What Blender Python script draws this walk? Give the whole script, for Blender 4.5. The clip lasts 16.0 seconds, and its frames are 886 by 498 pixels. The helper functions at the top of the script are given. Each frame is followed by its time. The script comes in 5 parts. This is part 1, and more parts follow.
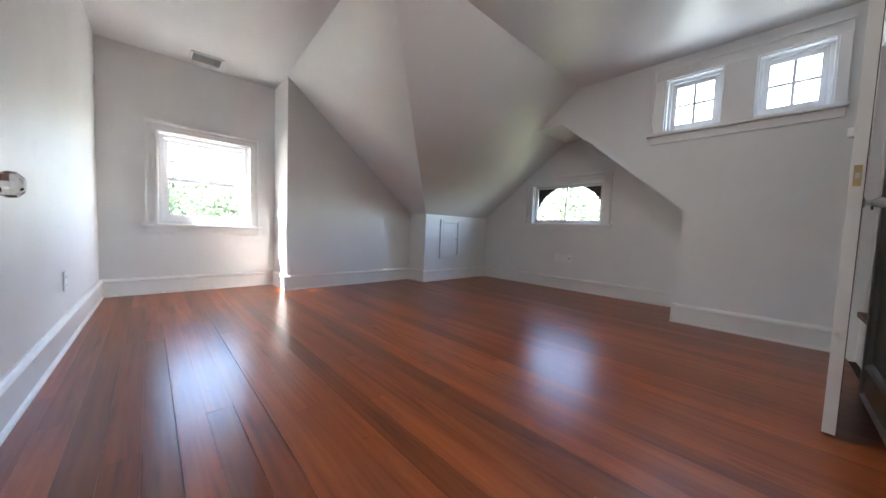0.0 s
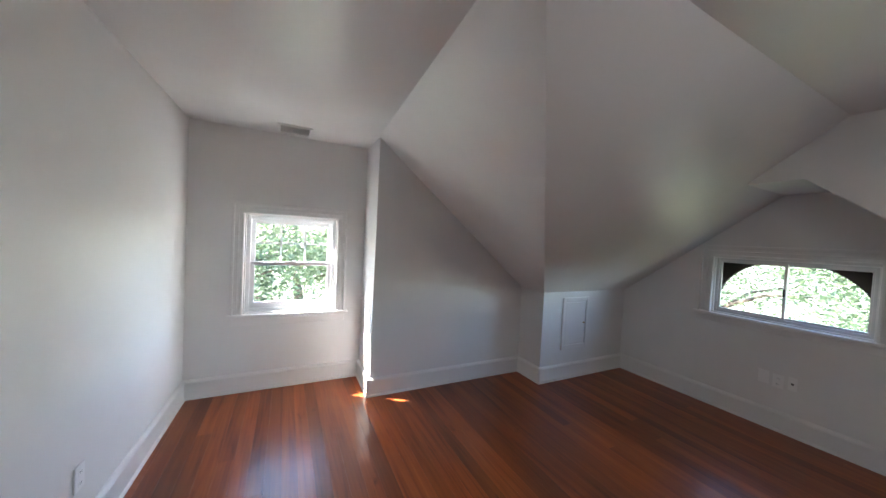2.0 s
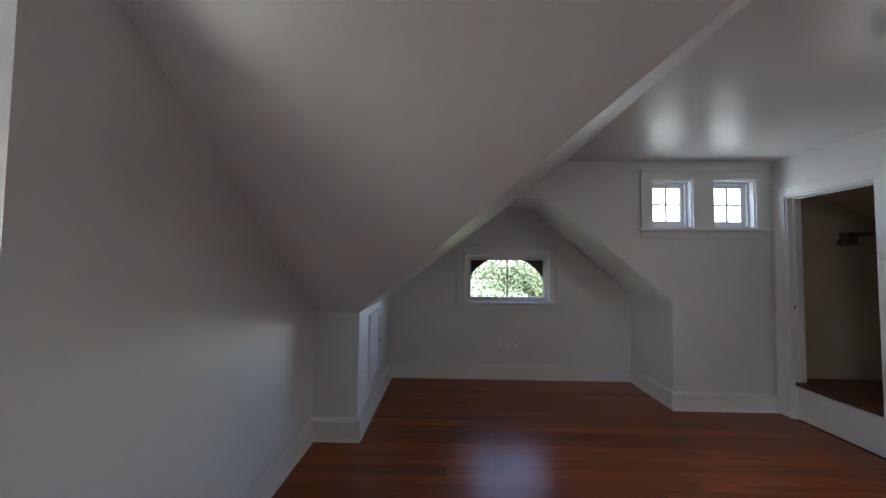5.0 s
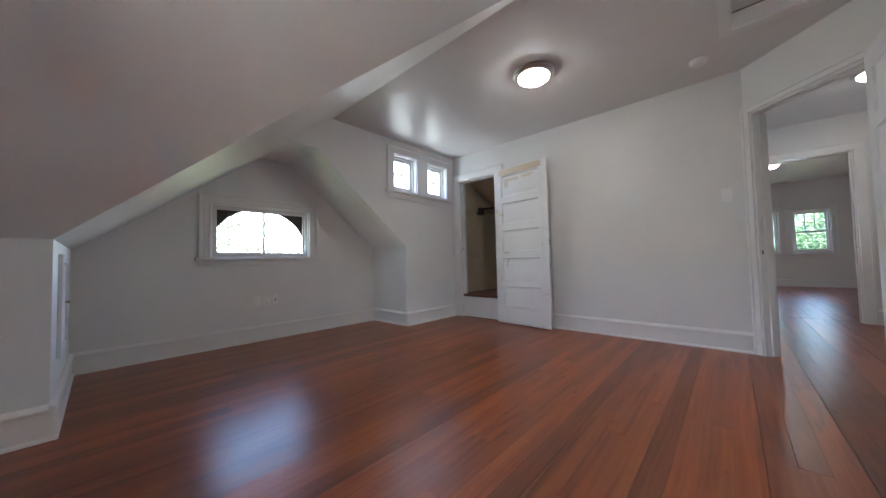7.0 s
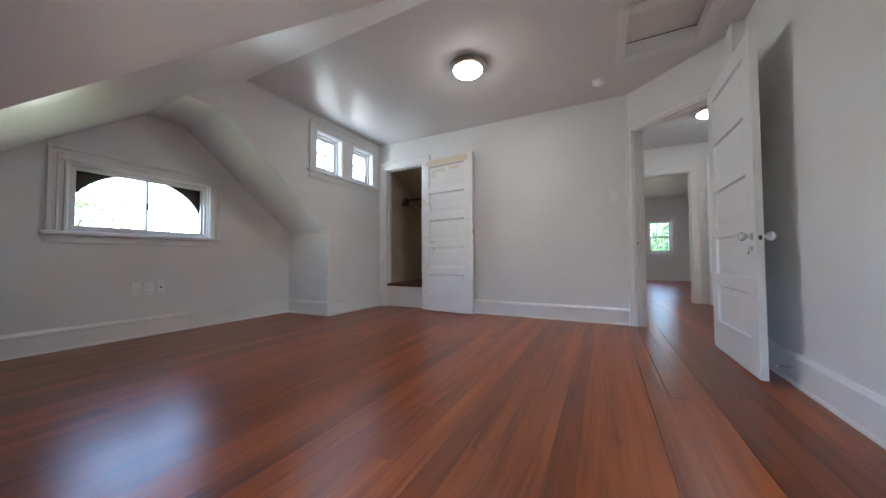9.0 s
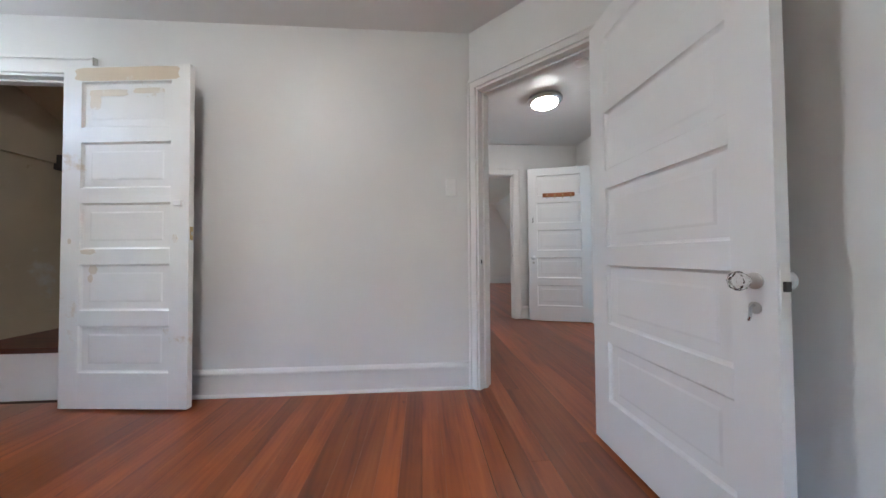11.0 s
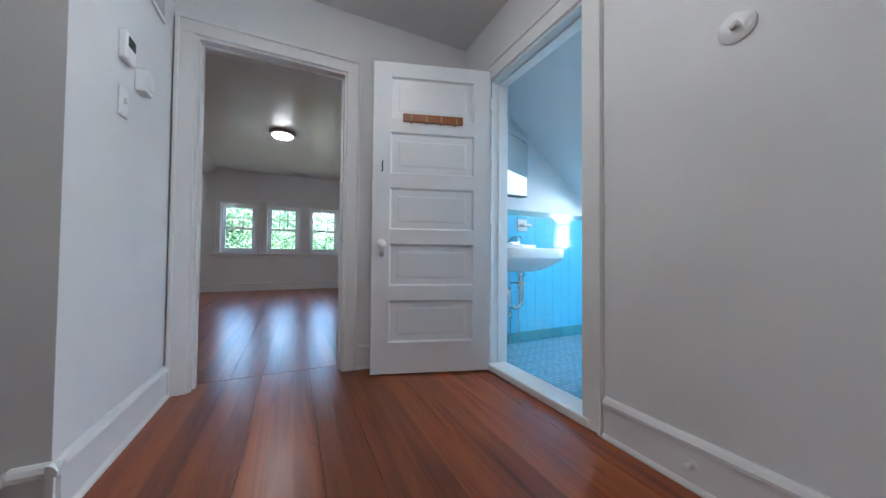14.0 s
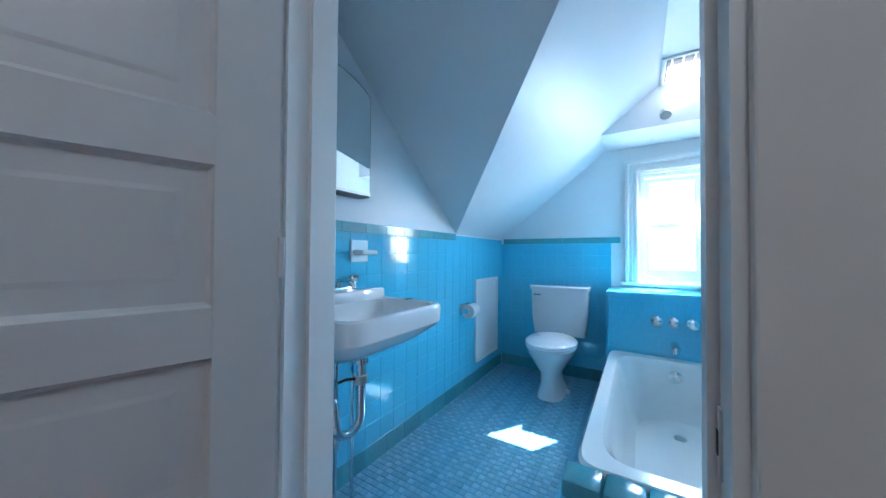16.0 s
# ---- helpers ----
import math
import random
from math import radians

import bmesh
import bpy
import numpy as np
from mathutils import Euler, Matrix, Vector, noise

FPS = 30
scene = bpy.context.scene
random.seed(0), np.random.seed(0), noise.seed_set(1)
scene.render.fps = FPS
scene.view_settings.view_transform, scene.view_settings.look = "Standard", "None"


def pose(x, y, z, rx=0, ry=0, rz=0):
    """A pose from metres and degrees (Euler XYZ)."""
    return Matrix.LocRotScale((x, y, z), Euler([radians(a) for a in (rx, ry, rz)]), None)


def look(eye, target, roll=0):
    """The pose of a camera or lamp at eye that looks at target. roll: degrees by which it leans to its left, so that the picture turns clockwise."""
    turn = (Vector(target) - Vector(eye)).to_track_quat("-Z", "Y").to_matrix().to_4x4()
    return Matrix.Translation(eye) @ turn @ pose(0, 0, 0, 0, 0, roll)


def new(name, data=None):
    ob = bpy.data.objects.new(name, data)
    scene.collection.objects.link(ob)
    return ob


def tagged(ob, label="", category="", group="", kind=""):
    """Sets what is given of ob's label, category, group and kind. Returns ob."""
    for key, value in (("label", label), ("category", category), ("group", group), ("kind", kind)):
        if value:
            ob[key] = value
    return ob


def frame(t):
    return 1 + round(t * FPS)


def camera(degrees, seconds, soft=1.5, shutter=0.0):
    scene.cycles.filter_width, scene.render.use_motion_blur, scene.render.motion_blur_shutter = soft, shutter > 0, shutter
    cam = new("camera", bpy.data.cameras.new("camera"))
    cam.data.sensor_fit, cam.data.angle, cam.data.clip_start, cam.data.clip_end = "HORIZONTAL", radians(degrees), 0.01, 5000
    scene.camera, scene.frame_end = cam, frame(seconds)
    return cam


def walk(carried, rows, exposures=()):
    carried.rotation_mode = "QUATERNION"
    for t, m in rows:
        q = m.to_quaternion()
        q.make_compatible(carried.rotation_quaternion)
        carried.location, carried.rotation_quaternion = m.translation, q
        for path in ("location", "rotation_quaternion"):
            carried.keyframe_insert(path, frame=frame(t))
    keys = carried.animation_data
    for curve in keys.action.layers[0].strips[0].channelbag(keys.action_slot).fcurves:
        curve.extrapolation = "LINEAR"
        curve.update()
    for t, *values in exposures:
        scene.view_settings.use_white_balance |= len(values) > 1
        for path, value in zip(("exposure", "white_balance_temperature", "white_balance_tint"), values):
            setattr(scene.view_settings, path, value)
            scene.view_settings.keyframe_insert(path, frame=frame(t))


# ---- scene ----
cam = camera(109.3, 16.0)
PATH = [
    (0, (0.366, 0.078, 0.773), (1.731, 1.536, 0.656), 2.2),
    (0.5, (0.531, 0.275, 1.16), (1.866, 1.762, 1.062), 2.5),
    (1, (0.631, 0.526, 1.417), (1.808, 2.141, 1.327), 2.9),
    (1.5, (0.697, 0.805, 1.468), (1.698, 2.536, 1.402), 2.9),
    (2, (0.786, 1.08, 1.534), (1.679, 2.868, 1.473), 3.0),
    (2.5, (0.771, 1.409, 1.546), (1.665, 3.197, 1.501), 3.1),
    (3, (0.736, 1.749, 1.529), (1.638, 3.534, 1.504), 3.1),
    (3.5, (0.751, 2.079, 1.485), (1.93, 3.695, 1.51), 2.9),
    (4, (0.724, 2.393, 1.477), (2.387, 3.502, 1.532), 2.3),
    (4.5, (0.698, 2.686, 1.499), (2.617, 3.244, 1.553), 1.1),
    (5, (0.802, 2.93, 1.426), (2.8, 2.971, 1.506), 0.6),
    (7.5, (0.77, 3.702, 0.727), (1.933, 2.076, 0.797), -1.2),
    (8, (0.798, 3.902, 0.663), (1.842, 2.198, 0.736), -0.8),
    (10.5, (0.991, 2.316, 0.862), (1.295, 0.339, 0.905), -0.2),
    (11, (0.991, 1.863, 0.9), (0.853, -0.132, 0.945), -0.4),
    (11.5, (0.878, 1.457, 0.887), (0.478, -0.502, 0.937), -0.6),
    (12, (0.725, 1.044, 0.821), (0.197, -0.884, 0.892), -0.5),
    (12.5, (0.611, 0.636, 0.892), (0.032, -1.278, 0.931), -0.5),
    (13, (0.478, 0.254, 0.857), (-0.153, -1.643, 0.909), 0.1),
    (13.3, (0.332, 0.066, 0.844), (-0.358, -1.811, 0.888), -0.3),
    (13.5, (0.247, -0.048, 0.817), (-0.47, -1.915, 0.864), 0.1),
    (14, (-0.017, -0.312, 0.79), (-0.879, -2.116, 0.837), 0.5),
    (14.5, (-0.293, -0.612, 0.766), (-1.341, -2.314, 0.821), 0.4),
    (15, (-0.51, -0.909, 0.801), (-1.656, -2.548, 0.842), 0.7),
    (15.5, (-0.689, -1.261, 0.93), (-1.991, -2.778, 0.974), 0.5),
    (16, (-0.855, -1.475, 1.074), (-2.553, -2.531, 1.106), 0.4),
]
EXPOSURES = [(0.0, 4.42, 6250, 11), (0.5, 4.15, 6200, 11), (1.0, 4.0, 6200, 11), (3.0, 3.75, 6200, 11), (4.0, 3.35, 6200, 11), (5.0, 3.4, 6200, 11), (7.3, 4.35, 6200, 11), (8.0, 4.4, 6200, 11), (10.5, 4.55, 6200, 11), (11.0, 4.75, 6200, 11), (13.0, 4.6, 6050, 9), (13.5, 4.62, 5900, 9), (14.0, 4.42, 5750, 9), (15.0, 4.05, 5550, 9), (15.5, 3.9, 5500, 9), (16.0, 3.6, 5350, 9)]
walk(cam, [(t, look(eye, target, roll)) for t, eye, target, roll in PATH], EXPOSURES)

# ---- world and sun ----
SUN_EL, SUN_AZ = 46.0, (0.842, -0.539)
world = bpy.data.worlds.new("world")
scene.world = world
world.use_nodes = True
sky = world.node_tree.nodes.new("ShaderNodeTexSky")
sky.sky_type, sky.sun_disc = "NISHITA", False
sky.sun_elevation = radians(SUN_EL)
sky.sun_rotation = math.atan2(-SUN_AZ[0], -SUN_AZ[1])
world.node_tree.links.new(sky.outputs[0], world.node_tree.nodes["Background"].inputs[0])
world.node_tree.nodes["Background"].inputs[1].default_value = 0.15
sun_data = bpy.data.lights.new("sun", "SUN")
sun_data.energy, sun_data.angle, sun_data.color = 5.0, radians(0.5), (1.0, 0.95, 0.88)
sun = new("sun", sun_data)
_h = math.cos(radians(SUN_EL))
sun.matrix_world = look((0, 0, 20), (SUN_AZ[0] * _h, SUN_AZ[1] * _h, 20 - math.sin(radians(SUN_EL))))


# ---- materials ----
def nodes_of(name):
    m = bpy.data.materials.new(name)
    m.use_nodes = True
    nt = m.node_tree
    return m, nt, nt.nodes["Principled BSDF"]


def add_node(nt, kind, **inputs):
    n = nt.nodes.new(kind)
    for k, v in inputs.items():
        n.inputs[k.replace("_", " ")].default_value = v
    return n


def ramp_of(nt, fac, stops):
    r = nt.nodes.new("ShaderNodeValToRGB")
    els = r.color_ramp.elements
    while len(els) < len(stops):
        els.new(0.5)
    for e, (p, c) in zip(els, stops):
        e.position, e.color = p, (*c, 1)
    nt.links.new(fac, r.inputs[0])
    return r


def coat_paint(name, color, rough=0.5, vary=0.04, grain=140.0, bump=0.06, stains=(), coat=0.0, metal=0.0, spec=0.5, sag=0.0):
    """A painted, glazed or metal surface: broad tonal drift, fine relief and uneven gloss."""
    m, nt, b = nodes_of(name)
    geo = nt.nodes.new("ShaderNodeNewGeometry")
    broad = add_node(nt, "ShaderNodeTexNoise", Scale=1.7, Detail=4.0)
    fine = add_node(nt, "ShaderNodeTexNoise", Scale=grain, Detail=3.0)
    for n in (broad, fine):
        nt.links.new(geo.outputs["Position"], n.inputs["Vector"])
    lo = tuple(max(0, c * (1 - vary)) for c in color)
    hi = tuple(min(1, c * (1 + vary)) for c in color)
    col = ramp_of(nt, broad.outputs[0], [(0.3, lo), (0.7, hi)]).outputs[0]
    for scale, thresh, tint in stains:
        sn = add_node(nt, "ShaderNodeTexNoise", Scale=scale, Detail=6.0, Roughness=0.65)
        nt.links.new(geo.outputs["Position"], sn.inputs["Vector"])
        mask = ramp_of(nt, sn.outputs[0], [(thresh, (0, 0, 0)), (thresh + 0.06, (1, 1, 1))])
        mix = nt.nodes.new("ShaderNodeMix")
        mix.data_type = "RGBA"
        mix.inputs["B"].default_value = (*tint, 1)
        nt.links.new(mask.outputs[0], mix.inputs["Factor"])
        nt.links.new(col, mix.inputs["A"])
        col = mix.outputs["Result"]
    nt.links.new(col, b.inputs["Base Color"])
    mid = add_node(nt, "ShaderNodeTexNoise", Scale=9.0, Detail=3.0)
    nt.links.new(geo.outputs["Position"], mid.inputs["Vector"])
    rr = nt.nodes.new("ShaderNodeMapRange")
    rr.inputs["To Min"].default_value, rr.inputs["To Max"].default_value = rough * 0.8, min(1, rough * 1.2)
    nt.links.new(mid.outputs[0], rr.inputs["Value"])
    nt.links.new(rr.outputs[0], b.inputs["Roughness"])
    bp = add_node(nt, "ShaderNodeBump", Strength=bump, Distance=0.004)
    nt.links.new(fine.outputs[0], bp.inputs["Height"])
    if sag > 0:
        slow = add_node(nt, "ShaderNodeTexNoise", Scale=2.6, Detail=2.0, Roughness=0.45)
        nt.links.new(geo.outputs["Position"], slow.inputs["Vector"])
        bs = add_node(nt, "ShaderNodeBump", Strength=sag, Distance=0.05)
        nt.links.new(slow.outputs[0], bs.inputs["Height"])
        nt.links.new(bs.outputs[0], bp.inputs["Normal"])
    nt.links.new(bp.outputs[0], b.inputs["Normal"])
    b.inputs["Metallic"].default_value = metal
    b.inputs["Coat Weight"].default_value = coat
    b.inputs["Specular IOR Level"].default_value = spec
    return m


def floor_wood(name, stops, rough=0.3, along="y", seed_scale=40.0, per="object"):
    """Varnished pine boards: long grain, a tone of its own for each board, scuffs."""
    m, nt, b = nodes_of(name)
    geo = nt.nodes.new("ShaderNodeNewGeometry")
    if per == "object":
        rnd = nt.nodes.new("ShaderNodeObjectInfo").outputs["Random"]
    else:
        rnd = geo.outputs["Random Per Island"]
    off = nt.nodes.new("ShaderNodeVectorMath")
    off.operation = "SCALE"
    comb = nt.nodes.new("ShaderNodeCombineXYZ")
    for i in range(3):
        nt.links.new(rnd, comb.inputs[i])
    nt.links.new(comb.outputs[0], off.inputs[0])
    off.inputs["Scale"].default_value = seed_scale
    addv = nt.nodes.new("ShaderNodeVectorMath")
    nt.links.new(geo.outputs["Position"], addv.inputs[0])
    nt.links.new(off.outputs[0], addv.inputs[1])
    mp = nt.nodes.new("ShaderNodeMapping")
    mp.inputs["Scale"].default_value = (7.0, 0.5, 7.0) if along == "y" else (0.5, 7.0, 7.0)
    nt.links.new(addv.outputs[0], mp.inputs["Vector"])
    grain = add_node(nt, "ShaderNodeTexNoise", Scale=2.2, Detail=4.0, Roughness=0.55, Distortion=0.8)
    nt.links.new(mp.outputs[0], grain.inputs["Vector"])
    wave = nt.nodes.new("ShaderNodeTexWave")
    wave.inputs["Scale"].default_value, wave.inputs["Distortion"].default_value = 1.6, 14.0
    wave.inputs["Detail"].default_value, wave.inputs["Detail Scale"].default_value = 2.0, 0.7
    nt.links.new(mp.outputs[0], wave.inputs["Vector"])
    mixg = nt.nodes.new("ShaderNodeMath")
    mixg.operation = "MULTIPLY_ADD"
    mixg.inputs[1].default_value = 0.07
    nt.links.new(wave.outputs["Fac"], mixg.inputs[0])
    half = nt.nodes.new("ShaderNodeMath")
    half.operation = "MULTIPLY"
    half.inputs[1].default_value = 0.93
    nt.links.new(grain.outputs[0], half.inputs[0])
    nt.links.new(half.outputs[0], mixg.inputs[2])
    col = ramp_of(nt, mixg.outputs[0], stops)
    tone = nt.nodes.new("ShaderNodeMapRange")
    tone.inputs["To Min"].default_value, tone.inputs["To Max"].default_value = 0.56, 1.14
    nt.links.new(rnd, tone.inputs["Value"])
    hsv = nt.nodes.new("ShaderNodeHueSaturation")
    nt.links.new(col.outputs[0], hsv.inputs["Color"])
    nt.links.new(tone.outputs[0], hsv.inputs["Value"])
    # knots, splits and old stains
    km = nt.nodes.new("ShaderNodeMapping")
    km.inputs["Scale"].default_value = (9, 2.6, 9) if along == "y" else (2.6, 9, 9)
    nt.links.new(addv.outputs[0], km.inputs["Vector"])
    kn = add_node(nt, "ShaderNodeTexNoise", Scale=1.6, Detail=3.0, Roughness=0.6, Distortion=0.6)
    nt.links.new(km.outputs[0], kn.inputs["Vector"])
    kr = ramp_of(nt, kn.outputs[0], [(0.68, (1, 1, 1)), (0.76, (0.45, 0.38, 0.36))])
    kmix = nt.nodes.new("ShaderNodeMix")
    kmix.data_type, kmix.blend_type = "RGBA", "MULTIPLY"
    kmix.inputs["Factor"].default_value = 1.0
    nt.links.new(hsv.outputs[0], kmix.inputs["A"])
    nt.links.new(kr.outputs[0], kmix.inputs["B"])
    nt.links.new(kmix.outputs["Result"], b.inputs["Base Color"])
    scuff = add_node(nt, "ShaderNodeTexNoise", Scale=2.5, Detail=3.0, Roughness=0.5)
    nt.links.new(geo.outputs["Position"], scuff.inputs["Vector"])
    rr = nt.nodes.new("ShaderNodeMapRange")
    rr.inputs["To Min"].default_value, rr.inputs["To Max"].default_value = rough * 0.96, rough * 1.03
    nt.links.new(scuff.outputs[0], rr.inputs["Value"])
    nt.links.new(rr.outputs[0], b.inputs["Roughness"])
    bp = add_node(nt, "ShaderNodeBump", Strength=0.02, Distance=0.0012)
    nt.links.new(grain.outputs[0], bp.inputs["Height"])
    bp2 = add_node(nt, "ShaderNodeBump", Strength=0.035, Distance=0.02)
    nt.links.new(add_wobble(nt, geo), bp2.inputs["Height"])
    nt.links.new(bp.outputs[0], bp2.inputs["Normal"])
    nt.links.new(bp2.outputs[0], b.inputs["Normal"])
    return m


def add_wobble(nt, geo):
    w = add_node(nt, "ShaderNodeTexNoise", Scale=6.0, Detail=2.0)
    nt.links.new(geo.outputs["Position"], w.inputs["Vector"])
    return w.outputs[0]


def glazed_tile(name, color, rough=0.12, vary=0.1, per="object"):
    m, nt, b = nodes_of(name)
    geo = nt.nodes.new("ShaderNodeNewGeometry")
    rnd = nt.nodes.new("ShaderNodeObjectInfo").outputs["Random"] if per == "object" else geo.outputs["Random Per Island"]
    tone = nt.nodes.new("ShaderNodeMapRange")
    tone.inputs["To Min"].default_value, tone.inputs["To Max"].default_value = 1 - vary, 1 + vary
    nt.links.new(rnd, tone.inputs["Value"])
    hsv = nt.nodes.new("ShaderNodeHueSaturation")
    mottle = add_node(nt, "ShaderNodeTexNoise", Scale=60.0, Detail=4.0)
    nt.links.new(geo.outputs["Position"], mottle.inputs["Vector"])
    r = ramp_of(nt, mottle.outputs[0], [(0.3, tuple(c * 0.93 for c in color)), (0.7, tuple(min(1, c * 1.05) for c in color))])
    nt.links.new(r.outputs[0], hsv.inputs["Color"])
    nt.links.new(tone.outputs[0], hsv.inputs["Value"])
    nt.links.new(hsv.outputs[0], b.inputs["Base Color"])
    b.inputs["Roughness"].default_value = rough
    bp = add_node(nt, "ShaderNodeBump", Strength=0.04, Distance=0.01)
    nt.links.new(add_wobble(nt, geo), bp.inputs["Height"])
    nt.links.new(bp.outputs[0], b.inputs["Normal"])
    return m


def clear_glass(name):
    m, nt, b = nodes_of(name)
    b.inputs["Transmission Weight"].default_value = 1.0
    b.inputs["Roughness"].default_value = 0.0
    b.inputs["IOR"].default_value = 1.05
    b.inputs["Base Color"].default_value = (0.98, 1.0, 0.99, 1)
    return m


def glow(name, color, strength):
    m, nt, b = nodes_of(name)
    b.inputs["Base Color"].default_value = (0.9, 0.9, 0.88, 1)
    b.inputs["Emission Color"].default_value = (*color, 1)
    b.inputs["Emission Strength"].default_value = strength
    return m


def foliage(name, dark, light):
    m, nt, b = nodes_of(name)
    geo = nt.nodes.new("ShaderNodeNewGeometry")
    r = ramp_of(nt, geo.outputs["Random Per Island"], [(0.0, dark), (1.0, light)])
    nt.links.new(r.outputs[0], b.inputs["Base Color"])
    b.inputs["Roughness"].default_value = 0.5
    b.inputs["Subsurface Weight"].default_value = 0.0
    tr = nt.nodes.new("ShaderNodeBsdfTranslucent")
    nt.links.new(r.outputs[0], tr.inputs["Color"])
    mx = nt.nodes.new("ShaderNodeMixShader")
    mx.inputs[0].default_value = 0.45
    nt.links.new(b.outputs[0], mx.inputs[1])
    nt.links.new(tr.outputs[0], mx.inputs[2])
    nt.links.new(mx.outputs[0], nt.nodes["Material Output"].inputs["Surface"])
    return m


WALL = coat_paint("white_wall_paint", (0.78, 0.775, 0.765), 0.5, 0.03, 90, 0.10, stains=[(1.3, 0.68, (0.75, 0.74, 0.725))])
CEIL = coat_paint("ceiling_paint", (0.74, 0.73, 0.72), 0.33, 0.03, 60, 0.10, sag=0.22)
TRIM = coat_paint("trim_enamel", (0.80, 0.79, 0.78), 0.38, 0.02, 110, 0.03)
VINYL = coat_paint("white_vinyl", (0.82, 0.83, 0.84), 0.37, 0.02, 30, 0.02)
DOORW = coat_paint("door_enamel", (0.80, 0.80, 0.80), 0.38, 0.02, 110, 0.03)
DOORWORN = coat_paint("worn_door_paint", (0.79, 0.78, 0.76), 0.4, 0.05, 35, 0.12, stains=[(2.6, 0.63, (0.62, 0.52, 0.40))])
TRIMWORN = coat_paint("worn_trim_paint", (0.80, 0.79, 0.77), 0.4, 0.03, 40, 0.1, stains=[(11.0, 0.70, (0.66, 0.62, 0.55)), (26.0, 0.72, (0.40, 0.33, 0.26))])
RAWPATCH = coat_paint("bare_primer_patch", (0.64, 0.54, 0.42), 0.7, 0.14, 60, 0.15, stains=[(9.0, 0.6, (0.72, 0.66, 0.58))])
SMEAR = coat_paint("thin_tan_smear", (0.68, 0.61, 0.52), 0.6, 0.1, 50, 0.1, stains=[(14.0, 0.55, (0.76, 0.73, 0.69))])
CLOSETW = coat_paint("closet_old_plaster", (0.56, 0.46, 0.33), 0.7, 0.12, 50, 0.2, stains=[(1.5, 0.58, (0.62, 0.58, 0.52)), (3.2, 0.66, (0.30, 0.22, 0.14))])
DARKGAP = coat_paint("subfloor_dark", (0.03, 0.017, 0.01), 0.9, 0.2, 30, 0.1)
PINE = [(0.28, (0.15, 0.030, 0.009)), (0.43, (0.27, 0.062, 0.016)), (0.6, (0.35, 0.088, 0.022)), (0.85, (0.43, 0.128, 0.036))]
FLOOR = floor_wood("varnished_pine", PINE, 0.288)
FLOORFAR = floor_wood("varnished_pine_far", PINE, 0.288, per="island")
CLOSETFL = floor_wood("old_dark_boards", [(0.3, (0.06, 0.018, 0.009)), (0.7, (0.13, 0.04, 0.018))], 0.5, along="x")
VENTGREY = coat_paint("vent_shadow_grey", (0.10, 0.10, 0.10), 0.8, 0.1, 40, 0.05)
CAPWOOD = coat_paint("ebonised_cap_rail", (0.012, 0.010, 0.010), 0.37, 0.2, 40, 0.05)
RAIL_WOOD = floor_wood("hook_rail_wood", [(0.3, (0.26, 0.08, 0.022)), (0.7, (0.38, 0.13, 0.038))], 0.4, along="x")
CHROME = coat_paint("chrome", (0.72, 0.73, 0.74), 0.12, 0.03, 30, 0.02, metal=1.0)
NICKEL = coat_paint("worn_nickel", (0.55, 0.53, 0.50), 0.35, 0.1, 60, 0.05, metal=1.0)
BRASS = coat_paint("dull_brass", (0.45, 0.34, 0.18), 0.4, 0.15, 60, 0.05, metal=1.0)
BLACKM = coat_paint("dark_metal", (0.03, 0.03, 0.03), 0.45, 0.1, 60, 0.05)
ALU = coat_paint("aluminium_frame", (0.62, 0.62, 0.62), 0.4, 0.05, 60, 0.03, metal=0.8)
DARKWOOD = coat_paint("dark_exterior_board", (0.06, 0.045, 0.035), 0.7, 0.2, 30, 0.2)
PORC = coat_paint("porcelain", (0.80, 0.81, 0.82), 0.09, 0.02, 10, 0.02, coat=0.5)
TUBM = coat_paint("tub_enamel", (0.80, 0.82, 0.80), 0.13, 0.03, 10, 0.02, coat=0.3, stains=[(3.0, 0.72, (0.70, 0.68, 0.6))])
PLASTIC = coat_paint("white_plastic", (0.86, 0.86, 0.85), 0.38, 0.02, 40, 0.02)
TILE = glazed_tile("sky_blue_tile", (0.15, 0.57, 0.80), 0.06, 0.015)
TILET = glazed_tile("teal_trim_tile", (0.10, 0.33, 0.40), 0.15, 0.10)
GROUT = coat_paint("pale_grout", (0.165, 0.55, 0.76), 0.7, 0.08, 80, 0.1)
FTILE = glazed_tile("floor_mosaic", (0.15, 0.36, 0.50), 0.35, 0.10, per="island")
FTILE2 = glazed_tile("floor_mosaic_pale", (0.22, 0.44, 0.57), 0.35, 0.08, per="island")
BATHW = coat_paint("bath_white_paint", (0.76, 0.79, 0.81), 0.42, 0.03, 60, 0.08)
MIRROR = coat_paint("mirror_silver", (0.86, 0.90, 0.90), 0.02, 0.01, 5, 0.0, metal=1.0)
GLASS = clear_glass("window_glass")
CRYSTAL = clear_glass("cut_glass")
CRYSTAL.node_tree.nodes["Principled BSDF"].inputs["IOR"].default_value = 1.5
LAMPGLOW = glow("lit_diffuser", (1.0, 0.955, 0.89), 2.9)
SKYGLOW = glow("lit_vent_lamp", (1.0, 0.99, 0.97), 0.7)
PAPER = coat_paint("toilet_paper", (0.84, 0.83, 0.81), 0.9, 0.02, 200, 0.1)
GRASS = coat_paint("lawn", (0.085, 0.095, 0.05), 0.9, 0.3, 30, 0.5, stains=[(0.4, 0.6, (0.12, 0.125, 0.07))])
